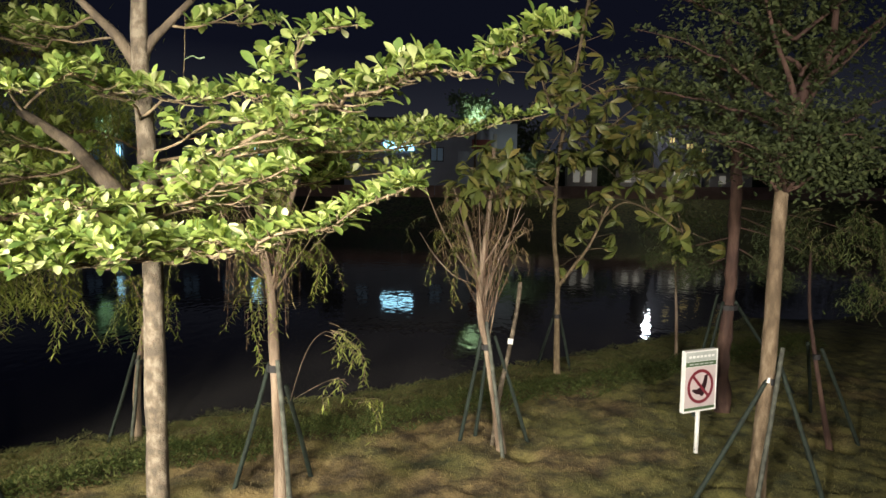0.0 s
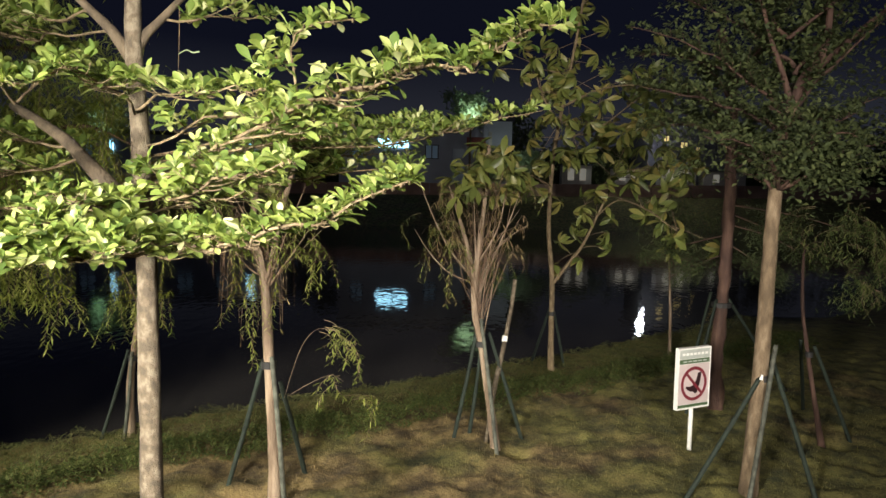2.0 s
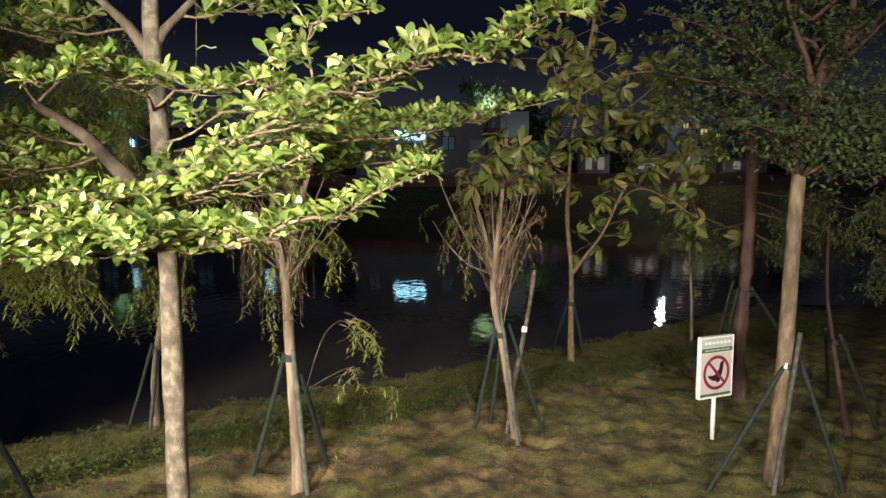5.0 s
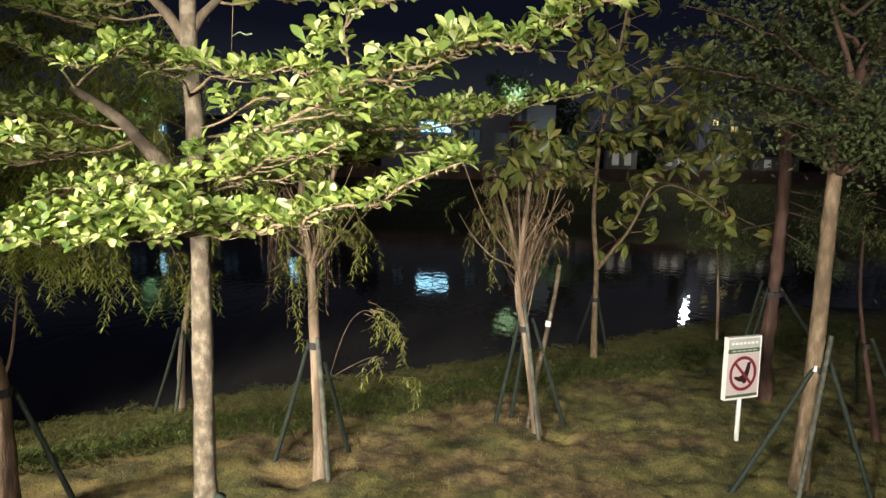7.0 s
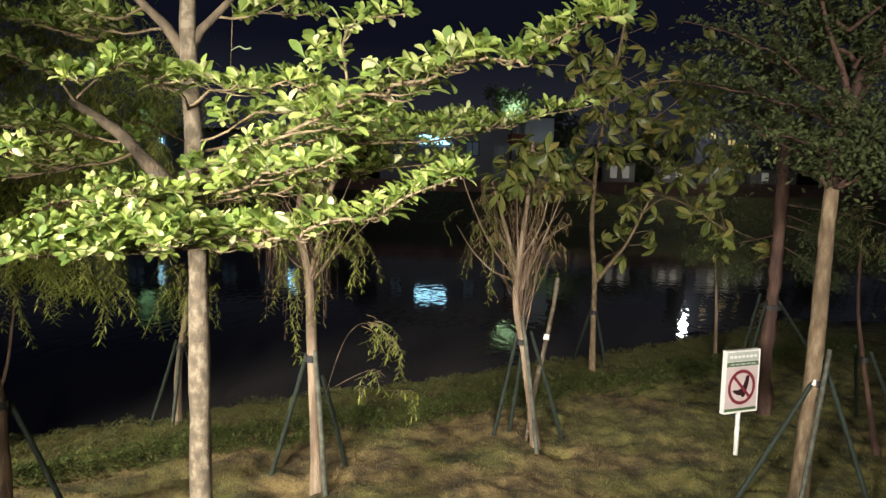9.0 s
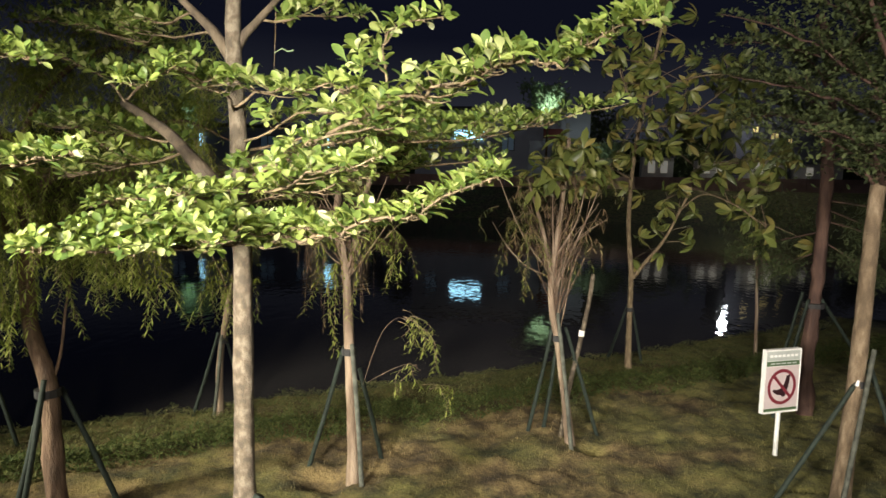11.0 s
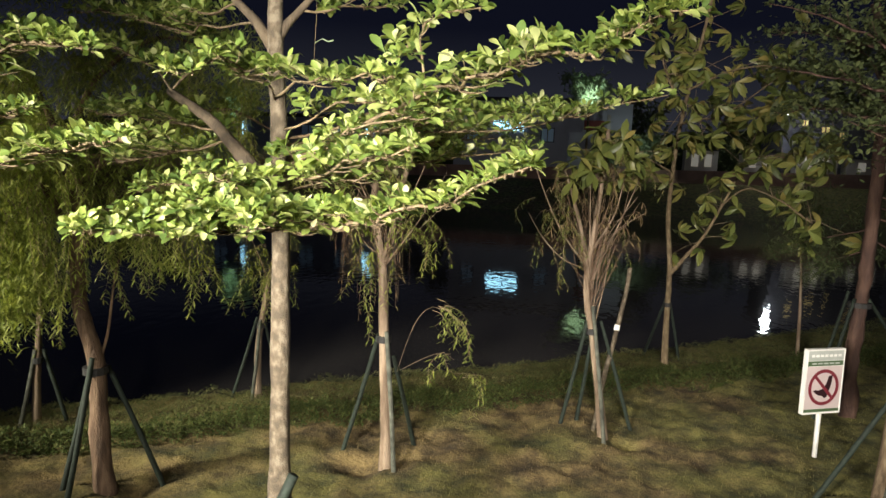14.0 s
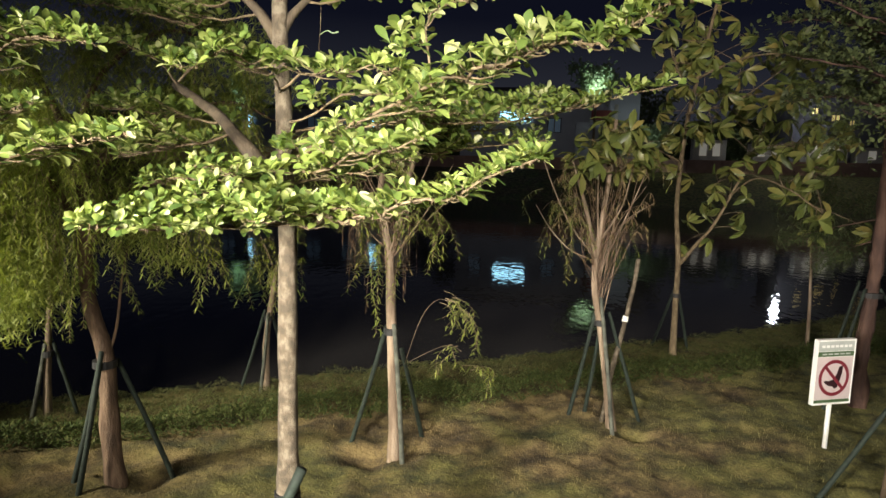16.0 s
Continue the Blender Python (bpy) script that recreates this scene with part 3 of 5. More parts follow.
# ---------------------------------------------------------------- the sign on the lawn
def lawn_sign():
    turn, cx, cy = radians(24), 2.735, 7.06
    ux, uy = math.cos(turn), math.sin(turn)
    ob = thing("lawn_sign", (2.735, 7.05, 0), "white lawn sign on a post, red no-stepping symbol", "sign")

    def at(u, d, z):
        return (cx + ux * u + uy * d, cy + uy * u - ux * d, z + (0.035 if z > 0.42 else 0))

    def slab(u0, u1, z0, z1, d0, d1):
        v = [at(u, d, z) for d in (d0, d1) for z in (z0, z1) for u in (u0, u1)]
        return v, [(0, 1, 3, 2), (4, 6, 7, 5), (0, 4, 5, 1), (2, 3, 7, 6), (0, 2, 6, 4), (1, 5, 7, 3)]

    def flat(points, d0, d1):
        k = len(points)
        v = [at(u, d, z) for d in (d0, d1) for u, z in points]
        return v, [tuple(range(k))[::-1], tuple(range(k, 2 * k))] + [(i, (i + 1) % k, k + (i + 1) % k, k + i) for i in range(k)]

    v, f = tube([at(0.055, -0.05, -0.1), at(0.055, -0.05, 0.4), at(0.055, -0.05, 1.0)], 0.024, 0.024, 12, n=6)
    part("post", v, f, WHITE, ob, "round white metal post", True)
    v, f = slab(-0.228, 0.228, 0.455, 1.11, -0.02, 0.02)
    board = part("board", v, f, WHITE, ob, "white enamelled board")
    v, f = merged([slab(-0.233, -0.224, 0.447, 1.118, -0.026, 0.027), slab(0.224, 0.233, 0.447, 1.118, -0.026, 0.027),
                   slab(-0.224, 0.224, 0.447, 0.460, -0.026, 0.027), slab(-0.224, 0.224, 1.107, 1.118, -0.026, 0.027)])
    part("rim", v, f, WHITE, board)
    v, f = slab(-0.219, 0.219, 0.50, 0.94, 0.021, 0.0235)
    part("print_field", v, f, SIGN_FACE, board, "pale pinkish print")
    for z0, z1 in ((0.945, 0.995), (0.466, 0.497)):
        v, f = slab(-0.219, 0.219, z0, z1, 0.021, 0.024)
        part("green_band", v, f, SIGN_GREEN, board, "dull green print band")
    v, f = slab(-0.219, 0.219, 1.0, 1.099, 0.021, 0.0235)
    part("header_panel", v, f, SIGN_GREY, board, "grey header print")
    v, f = merged([slab(-0.185 + 0.055 * k, -0.145 + 0.055 * k, 1.037, 1.062, 0.0242, 0.0262) for k in range(7)])
    part("lettering_bars", v, f, WHITE, board, "white bars of small print")
    v, f = merged([slab(-0.17 + 0.072 * k, -0.115 + 0.072 * k, 0.963, 0.977, 0.0242, 0.0262) for k in range(5)])
    part("lettering_bars", v, f, SIGN_GREY, board)
    c, ring = 0.722, []
    for i in range(40):
        a, b = 2 * math.pi * i / 40, 2 * math.pi * (i + 1) / 40
        ring.append(flat([(r * math.cos(t), c + r * math.sin(t)) for r, t in ((0.153, a), (0.188, a), (0.188, b), (0.153, b))], 0.0240, 0.0262))
    s = 0.707
    ring.append(flat([(-0.166 * s - 0.016 * s, c + 0.166 * s - 0.016 * s), (-0.166 * s + 0.016 * s, c + 0.166 * s + 0.016 * s),
                      (0.166 * s + 0.016 * s, c - 0.166 * s + 0.016 * s), (0.166 * s - 0.016 * s, c - 0.166 * s - 0.016 * s)], 0.0272, 0.0290))
    v, f = merged(ring)
    part("red_ring", v, f, SIGN_RED, board, "dark red ring with a slash")
    boot = [(0.055, 0.835), (0.105, 0.845), (0.098, 0.77), (0.085, 0.71), (0.062, 0.655), (0.052, 0.612), (0.018, 0.598), (-0.010, 0.622),
            (-0.055, 0.628), (-0.100, 0.650), (-0.128, 0.676), (-0.105, 0.690), (-0.060, 0.682), (-0.008, 0.700), (0.028, 0.745), (0.046, 0.795)]
    boot = [(x * 0.96, c + (z - 0.715) * 0.96) for x, z in boot]
    v, f = flat(boot, 0.0240, 0.0266)
    part("boot_symbol", v, f, SIGN_BLACK, board, "black boot silhouette")


lawn_sign()


# ---------------------------------------------------------------- the near tiered tree
BOUGHS = {
    "A_left": [(-1.35, 2.85, 2.43), (-1.38, 2.45, 2.46), (-1.48, 2.15, 2.46), (-1.61, 1.95, 2.48)],
    "A_left_over": [(-1.35, 2.85, 2.49), (-1.38, 2.45, 2.52), (-1.49, 2.2, 2.51), (-1.55, 2.05, 2.5)],
    "A_right": [(-1.31, 2.8, 2.44), (-0.97, 2.45, 2.49), (-0.68, 2.15, 2.55), (-0.44, 1.95, 2.63), (-0.22, 1.85, 2.73)],
    "A_mid1": [(-1.35, 2.85, 2.48), (-1.33, 2.5, 2.54), (-1.43, 2.3, 2.58)],
    "A_mid2": [(-1.34, 2.85, 2.46), (-1.06, 2.45, 2.52), (-0.81, 2.2, 2.56)],
    "A_front": [(-1.33, 2.82, 2.44), (-1.2, 2.4, 2.48), (-1.09, 2.05, 2.51)],
    "B_right": [(-1.34, 2.85, 2.65), (-0.99, 2.5, 2.7), (-0.76, 2.3, 2.75), (-0.58, 2.1, 2.79)],
    "B_left": [(-1.35, 2.85, 2.6), (-1.4, 2.6, 2.66), (-1.51, 2.45, 2.68)],
    "B_up": [(-1.34, 2.85, 2.68), (-1.09, 2.6, 2.77), (-0.95, 2.45, 2.82), (-0.87, 2.4, 2.86)],
    "C_main": [(-1.33, 2.85, 2.7), (-1.02, 2.6, 2.77), (-0.83, 2.45, 2.89), (-0.64, 2.25, 2.93), (-0.52, 2.18, 2.97), (-0.42, 2.1, 2.98), (-0.32, 2.02, 3.01), (-0.23, 1.95, 3), (-0.13, 1.9, 3.04), (-0.04, 1.85, 3.04), (0.04, 1.8, 3.08), (0.13, 1.75, 3.1)],
    "C_up": [(-0.57, 2.2, 2.95), (-0.57, 2.2, 3.06), (-0.61, 2.2, 3.15), (-0.53, 2.2, 3.21), (-0.41, 2.2, 3.22)],
    "C_up2": [(-0.58, 2.2, 3.07), (-0.63, 2.15, 3.09), (-0.64, 2.1, 3.05)],
    "C_low": [(-0.87, 2.4, 2.85), (-0.65, 2.3, 2.88), (-0.47, 2.3, 2.92)],
    "D_left": [(-1.36, 2.87, 3), (-1.31, 2.55, 3.05), (-1.37, 2.35, 3.06), (-1.45, 2.2, 3.01)],
    "D_right": [(-1.36, 2.87, 3.02), (-1.1, 2.55, 3.03), (-0.86, 2.35, 3.02), (-0.68, 2.2, 3.01)],
    "M_one": [(-1.36, 2.92, 2.77), (-1.05, 2.85, 2.85), (-0.77, 2.8, 2.9), (-0.56, 2.75, 2.92)],
    "M_two": [(-1.37, 2.92, 2.87), (-1.07, 2.75, 2.95), (-0.81, 2.65, 2.99), (-0.6, 2.6, 3.02)],
    "M_three": [(-1.36, 2.9, 2.59), (-1.14, 2.75, 2.65), (-0.92, 2.65, 2.69), (-0.72, 2.6, 2.73)],
    "M_four": [(-1.37, 2.9, 2.56), (-1.52, 2.8, 2.61), (-1.74, 2.75, 2.62), (-1.89, 2.7, 2.59)],
    "E_back": [(-1.38, 2.95, 2.75), (-0.91, 3.1, 2.88), (-0.39, 3.2, 2.93), (0, 3.3, 3.02), (0.38, 3.4, 3.13)],
    "E_back2": [(-1.38, 2.95, 2.83), (-0.88, 3.2, 2.98), (-0.51, 3.3, 3), (-0.17, 3.4, 3.05)],
    "E_back3": [(-1.38, 2.95, 2.68), (-0.93, 3.2, 2.75), (-0.54, 3.4, 2.81), (-0.22, 3.5, 2.86)],
    "E_back4": [(-1.38, 2.95, 2.77), (-0.98, 3.4, 2.93), (-0.67, 3.7, 3), (-0.34, 3.9, 3.03)],
    "E_back5": [(-1.38, 2.95, 2.73), (-1, 3.5, 2.84), (-0.65, 3.8, 2.9), (-0.27, 4, 2.94)],
    "E_back6": [(-1.38, 2.95, 2.79), (-1, 3.5, 2.97), (-0.59, 3.8, 3.08), (-0.12, 4, 3.16)],
    "F_left_high": [(-1.48, 2.95, 3.34), (-1.98, 3.3, 3.41), (-2.45, 3.5, 3.51), (-2.9, 3.6, 3.56)],
    "F_left": [(-1.56, 2.95, 3.42), (-1.86, 3.2, 3.45), (-2.19, 3.4, 3.49)],
    "F_right": [(-1.28, 2.95, 3.4), (-1.14, 3.1, 3.44), (-0.91, 3.3, 3.51)],
    "G_left": [(-1.65, 3, 2.83), (-2.02, 3.2, 2.76), (-2.51, 3.4, 2.71)],
    "G_left2": [(-1.75, 3.1, 2.89), (-2.23, 3.4, 2.93), (-2.78, 3.6, 3)],
    "G_left3": [(-2.1, 3.35, 3.06), (-2.42, 3.5, 3.3), (-2.94, 3.6, 3.41)],
    "G_left4": [(-2.17, 3.4, 3.09), (-2.02, 3.5, 3.36), (-2.52, 3.6, 3.51)],
    "H_low": [(-2.73, 2.4, 2.56), (-2.23, 2.25, 2.66), (-1.91, 2.15, 2.71), (-1.69, 2.1, 2.76), (-1.5, 2.05, 2.78)],
    "H_high": [(-2.71, 2.4, 2.86), (-2.2, 2.25, 3.04), (-1.91, 2.15, 3.09), (-1.63, 2.05, 3.05)],
    "H_mid": [(-2.72, 2.4, 2.73), (-2.26, 2.3, 2.83), (-2, 2.2, 2.88)],
}
SPEC = {"A_left": (0.011, 0.30, 1.3), "A_left_over": (0.009, 0.30, 1.25), "A_right": (0.010, 0.13, 1.15), "A_mid1": (0.008, 0.24, 1.2), "A_mid2": (0.008, 0.22, 1.1), "A_front": (0.009, 0.26, 1.2),
        "B_right": (0.009, 0.20, 0.8), "B_left": (0.008, 0.24, 1.0), "B_up": (0.008, 0.16, 0.65), "C_main": (0.011, 0.17, 1.0), "C_up": (0.006, 0.13, 1.0),
        "C_up2": (0.004, 0.10, 1.0), "C_low": (0.006, 0.22, 0.7), "D_left": (0.008, 0.16, 0.85), "D_right": (0.008, 0.17, 0.65),
        "M_one": (0.008, 0.26, 0.75), "M_two": (0.008, 0.24, 0.7), "M_three": (0.008, 0.24, 0.75), "M_four": (0.008, 0.26, 1.0),
        "E_back4": (0.010, 0.28, 0.4), "E_back5": (0.010, 0.30, 0.5), "E_back6": (0.010, 0.30, 0.45), "E_back": (0.010, 0.30, 0.75), "E_back2": (0.010, 0.34, 0.7), "E_back3": (0.010, 0.36, 0.7), "F_left_high": (0.008, 0.32, 0.6), "F_left": (0.008, 0.30, 0.6), "F_right": (0.008, 0.30, 1.0),
        "G_left": (0.009, 0.38, 1.1), "G_left2": (0.009, 0.38, 1.1), "G_left3": (0.009, 0.40, 0.7), "G_left4": (0.009, 0.40, 0.7),
        "H_low": (0.010, 0.26, 1.05), "H_high": (0.009, 0.30, 1.1), "H_mid": (0.007, 0.22, 1.0)}


def tiered_tree(names, base, label, woods, seed, singles, size=0.071):
    r = random.Random(seed)
    ob = thing("terminalia_tree", base, label, "tree")
    for k, (nm, pts, r0, r1, rough, flare) in enumerate(woods):
        v, f = tube(pts, r0, r1, 14 if nm == "trunk" else 9, rough, k, flare, None, (1.22, 0.011, 0.07) if nm == "trunk" else None)
        part(nm, v, f, BARK_PALE if nm == "trunk" else BARK_LIMB, ob, "pale mottled trunk" if nm == "trunk" else "", True)
    every = []
    for nm in names:
        r0, spread, fill = SPEC[nm]
        wood, rows = bough(r, BOUGHS[nm], r0 * 0.75, spread, size, 0.041, fill, 0.12 if nm[0] in "ABD" else 0.22, (5, 8), 0.65 if nm[0] in "AEFG" else 0.4)
        v, f = merged(wood)
        part("branch", v, f, BARK_TWIG, ob, "", True)
        every += rows
    every.sort(key=lambda row: row[0][1])
    single_leaves(every[:singles], ob, LEAF_ONE)
    v, f = leaves(OBOVATE, every[singles:])
    part("foliage", v, f, LEAF_MANY, ob, "tiers of small rounded glossy green leaves", True, "stuff")
    return ob


tiered_tree([k for k in BOUGHS if k[0] != "H"], (-1.34, 2.9, 0), "young tree with flat tiers of small rounded leaves", [
    ("trunk", [(-1.34, 2.9, -0.1), (-1.33, 2.9, 0.6), (-1.322, 2.9, 1.19), (-1.33, 2.9, 1.89), (-1.332, 2.9, 2.35), (-1.35, 2.9, 2.80), (-1.357, 2.9, 3.02), (-1.375, 2.9, 3.27), (-1.39, 2.95, 3.9)], 0.052, 0.030, 0.16, 0.02),
    ("limb", [(-1.385, 2.9, 3.23), (-1.47, 2.92, 3.34), (-1.56, 2.95, 3.42), (-1.75, 3.0, 3.59)], 0.027, 0.013, 0.08, 0),
    ("limb", [(-1.375, 2.9, 3.23), (-1.34, 2.92, 3.32), (-1.28, 2.95, 3.40), (-1.18, 3.05, 3.57)], 0.025, 0.012, 0.08, 0),
    ("limb", [(-1.37, 2.9, 2.60), (-1.50, 2.95, 2.71), (-1.62, 3.0, 2.81), (-1.81, 3.15, 2.93), (-2.17, 3.4, 3.09)], 0.040, 0.022, 0.08, 0)], 11, 300)
tiered_tree(["H_low", "H_high", "H_mid"], (-2.85, 2.45, 0), "neighbouring young tree with flat tiers of rounded leaves", [
    ("trunk", [(-2.85, 2.45, -0.1), (-2.84, 2.45, 1.2), (-2.80, 2.43, 2.4), (-2.78, 2.42, 3.4)], 0.05, 0.03, 0.10, 0.03)], 12, 250)
supports([((-1.80, 2.62, 0), (-1.25, 2.82, 1.27)), ((-1.02, 3.42, 0), (-1.36, 2.98, 1.16)), ((-0.98, 2.55, 0), (-1.30, 2.83, 1.12))], (-1.325, 2.9, 1.14), 0.05,
         "three dark green stakes tied round the mottled trunk", (), 1.25)


bud = thing("hanging_thread", (-1.17, 2.85, 3.36), "thin thread hanging from a bough with a pale bud", "thread")
v, f = tube([(-1.17, 2.85, 3.42), (-1.172, 2.85, 3.30), (-1.178, 2.85, 3.16)], 0.0008, 0.0007, 5, n=6)
part("thread", v, f, BARK_TWIG, bud)
v, f = tube([(-1.175, 2.85, 3.24), (-1.14, 2.84, 3.255), (-1.115, 2.84, 3.245), (-1.09, 2.84, 3.25)], 0.0015, 0.0035, 6, n=8)
part("bud", v, f, LEAF_PALE, bud, "pale bud on a short twig")


# ---------------------------------------------------------------- the willows and the other trees
def willow(base, label, woods, seed, hang, mat=BARK_WILLOW, leaf_mat=LEAF_WILLOW, leaf=0.075, gap=0.022, clumps=()):
    """woods: name, line, radii; hang: lines that shoots hang from, their count, lengths and spread."""
    r = random.Random(seed)
    ob = thing("willow_tree", base, label, "tree", "willows on the bank")
    for k, (nm, pts, r0, r1) in enumerate(woods):
        v, f = tube(pts, r0, r1, 12 if nm == "trunk" else 7, 0.16 if nm == "trunk" else 0.08, seed + k, 0.014 if nm == "trunk" else 0)
        part(nm, v, f, mat, ob, "", True)
    rows, wood = [], []
    for lines, count, lens, jitter in hang:
        strands(r, along(r, lines, count, jitter), lens, rows, wood, leaf, gap)
    for lines, count, jitter, radius, each in clumps:
        clouds(r, lines, count, jitter, radius, each, leaf, rows)
    v, f = merged(wood)
    part("shoot_wood", v, f, BARK_TWIG, ob, "thin hanging shoots", False, "stuff")
    v, f = leaves(NARROW, rows)
    part("foliage", v, f, leaf_mat, ob, "hanging narrow yellow-green leaves", False, "stuff")
    return ob


T0A = [(-3.91, 4.9, 2.03), (-4.02, 4.7, 2.49), (-4.18, 4.5, 2.70), (-4.47, 4.3, 2.65)]
T0B = [(-3.90, 4.9, 1.94), (-3.54, 4.9, 2.41), (-3.20, 5.0, 2.51), (-2.96, 5.1, 2.29)]
T0C = [(-3.93, 4.9, 2.40), (-4.50, 5.1, 2.85), (-5.23, 5.3, 2.94)]
T0E = [(-4.0, 4.9, 2.8), (-4.3, 4.85, 3.4), (-4.9, 4.8, 3.7)]
T0F = [(-4.0, 4.9, 2.8), (-3.75, 5.0, 3.4), (-3.3, 5.2, 3.75), (-2.8, 5.4, 3.55)]
T0G = [(-3.94, 4.9, 2.5), (-3.4, 5.2, 3.0), (-2.9, 5.4, 3.2), (-2.5, 5.5, 3.05)]
T0D = [(-3.94, 4.9, 2.44), (-3.71, 5.1, 2.82), (-3.38, 5.3, 2.84)]
willow((-3.63, 4.85, 0), "leaning willow with a dense hanging yellow-green crown", [
    ("trunk", [(-3.63, 4.85, -0.1), (-3.69, 4.87, 0.28), (-3.73, 4.9, 0.75), (-3.76, 4.9, 1.14), (-3.88, 4.9, 1.51), (-3.91, 4.9, 1.98), (-3.94, 4.9, 2.44), (-4.07, 4.9, 2.98)], 0.084, 0.045),
    ("limb", T0A, 0.035, 0.012), ("limb", T0B, 0.03, 0.010), ("limb", T0C, 0.03, 0.010), ("limb", T0D, 0.03, 0.010), ("limb", T0E, 0.03, 0.010), ("limb", T0F, 0.03, 0.010), ("limb", T0G, 0.025, 0.008),
    ("limb", [(-3.74, 4.92, 1.04), (-3.67, 4.95, 1.32), (-3.65, 5.0, 1.70), (-3.56, 5.0, 2.08)], 0.014, 0.006)], 5,
    [([T0A, T0C], 240, (0.3, 1.25), 0.34), ([T0B], 48, (0.4, 0.85), 0.16), ([T0D], 30, (0.4, 0.9), 0.25), ([T0E, T0F], 120, (0.3, 0.8), 0.36), ([T0G], 27, (0.3, 0.7), 0.25)], BARK_OLD, LEAF_WILLOW, 0.074, 0.017,
    [([T0E, T0F, T0G], 70, 0.34, 0.13, 130), ([T0A, T0C], 46, 0.30, 0.12, 130), ([[(-4.2, 4.7, 2.4), (-4.5, 4.6, 2.0), (-4.9, 4.6, 1.6)]], 30, 0.28, 0.12, 120), ([[(-4.25, 4.6, 2.5), (-4.15, 4.6, 2.2), (-4.1, 4.6, 1.85), (-4.2, 4.65, 1.4)], [(-4.5, 4.6, 2.5), (-4.4, 4.6, 2.0), (-4.5, 4.6, 1.3)]], 60, 0.13, 0.10, 110), ([[(-3.7, 4.95, 2.2), (-3.4, 5.0, 2.1), (-3.1, 5.1, 1.95)]], 18, 0.12, 0.08, 60), ([[(-3.9, 5.3, 3.2), (-3.3, 5.4, 3.4), (-2.75, 5.6, 3.4)]], 26, 0.36, 0.14, 110), ([[(-4.9, 4.9, 3.9), (-3.9, 5.1, 4.0), (-2.9, 5.4, 3.85)]], 24, 0.32, 0.14, 110)])
supports([((-3.80, 4.60, 0), (-3.72, 4.80, 1.07)), ((-3.96, 4.75, 0), (-3.82, 4.92, 0.98)), ((-3.27, 5.07, 0), (-3.70, 5.02, 0.95))], (-3.75, 4.9, 1.0), 0.085,
         "dark green stakes propping the leaning willow")

T2A = [(-1.70, 5.9, 2.4), (-1.68, 5.9, 2.7), (-1.76, 5.9, 3.19)]
T2B = [(-1.58, 5.9, 1.95), (-1.75, 5.8, 2.11), (-1.91, 5.7, 2.46), (-2.04, 5.7, 2.79)]
T2C = [(-1.55, 5.9, 1.90), (-1.31, 5.8, 2.22), (-1.16, 5.8, 2.46), (-1.00, 5.7, 2.75)]
T2D = [(-1.42, 5.9, 0.89), (-1.32, 5.85, 1.21), (-1.21, 5.8, 1.45), (-1.08, 5.8, 1.55), (-0.96, 5.75, 1.49)]
T2E = [(-1.39, 5.9, 0.91), (-1.15, 5.7, 1.09), (-0.96, 5.6, 1.19), (-0.85, 5.55, 1.15)]
YOUNG = willow((-1.5, 5.85, 0), "young willow with sparse hanging shoots between stakes", [
    ("trunk", [(-1.49, 5.85, -0.1), (-1.50, 5.85, 0.44), (-1.55, 5.88, 1.25), (-1.59, 5.9, 1.85), (-1.63, 5.9, 2.10), (-1.70, 5.9, 2.40), (-1.68, 5.9, 2.70), (-1.76, 5.9, 3.19)], 0.055, 0.022),
    ("limb", [(-1.58, 5.9, 1.92), (-1.52, 5.92, 2.15), (-1.49, 5.95, 2.45), (-1.39, 5.95, 2.80), (-1.29, 5.95, 3.20)], 0.040, 0.015),
    ("limb", T2B, 0.009, 0.004), ("limb", T2C, 0.009, 0.004), ("limb", T2D, 0.002, 0.0012), ("limb", T2E, 0.002, 0.0012),
    ("limb", [(-1.57, 5.9, 1.95), (-1.63, 5.8, 2.3), (-1.85, 5.75, 2.75)], 0.008, 0.004),
    ("limb", [(-1.55, 5.9, 1.93), (-1.40, 5.85, 2.35), (-1.22, 5.85, 2.80)], 0.009, 0.004),
    ("limb", [(-1.55, 5.9, 1.90), (-1.34, 5.95, 2.15), (-1.10, 5.95, 2.40)], 0.008, 0.003)], 6,
    [([T2B], 18, (0.3, 0.9), 0.14), ([T2C], 18, (0.15, 0.5), 0.14), ([T2A], 14, (0.3, 0.8), 0.25), ([T2D[1:] + [(-0.9, 5.7, 1.35)]], 12, (0.15, 0.4), 0.04), ([T2E[1:] + [(-0.8, 5.5, 1.0)]], 6, (0.2, 0.5), 0.05)])
supports([((-1.97, 6.06, 0), (-1.63, 5.95, 1.17)), ((-1.38, 5.72, 0), (-1.50, 5.79, 1.23)), ((-1.31, 6.33, 0), (-1.47, 6.02, 0.95))], (-1.55, 5.88, 1.2), 0.056,
         "green and bare stakes round the young willow", (1,))

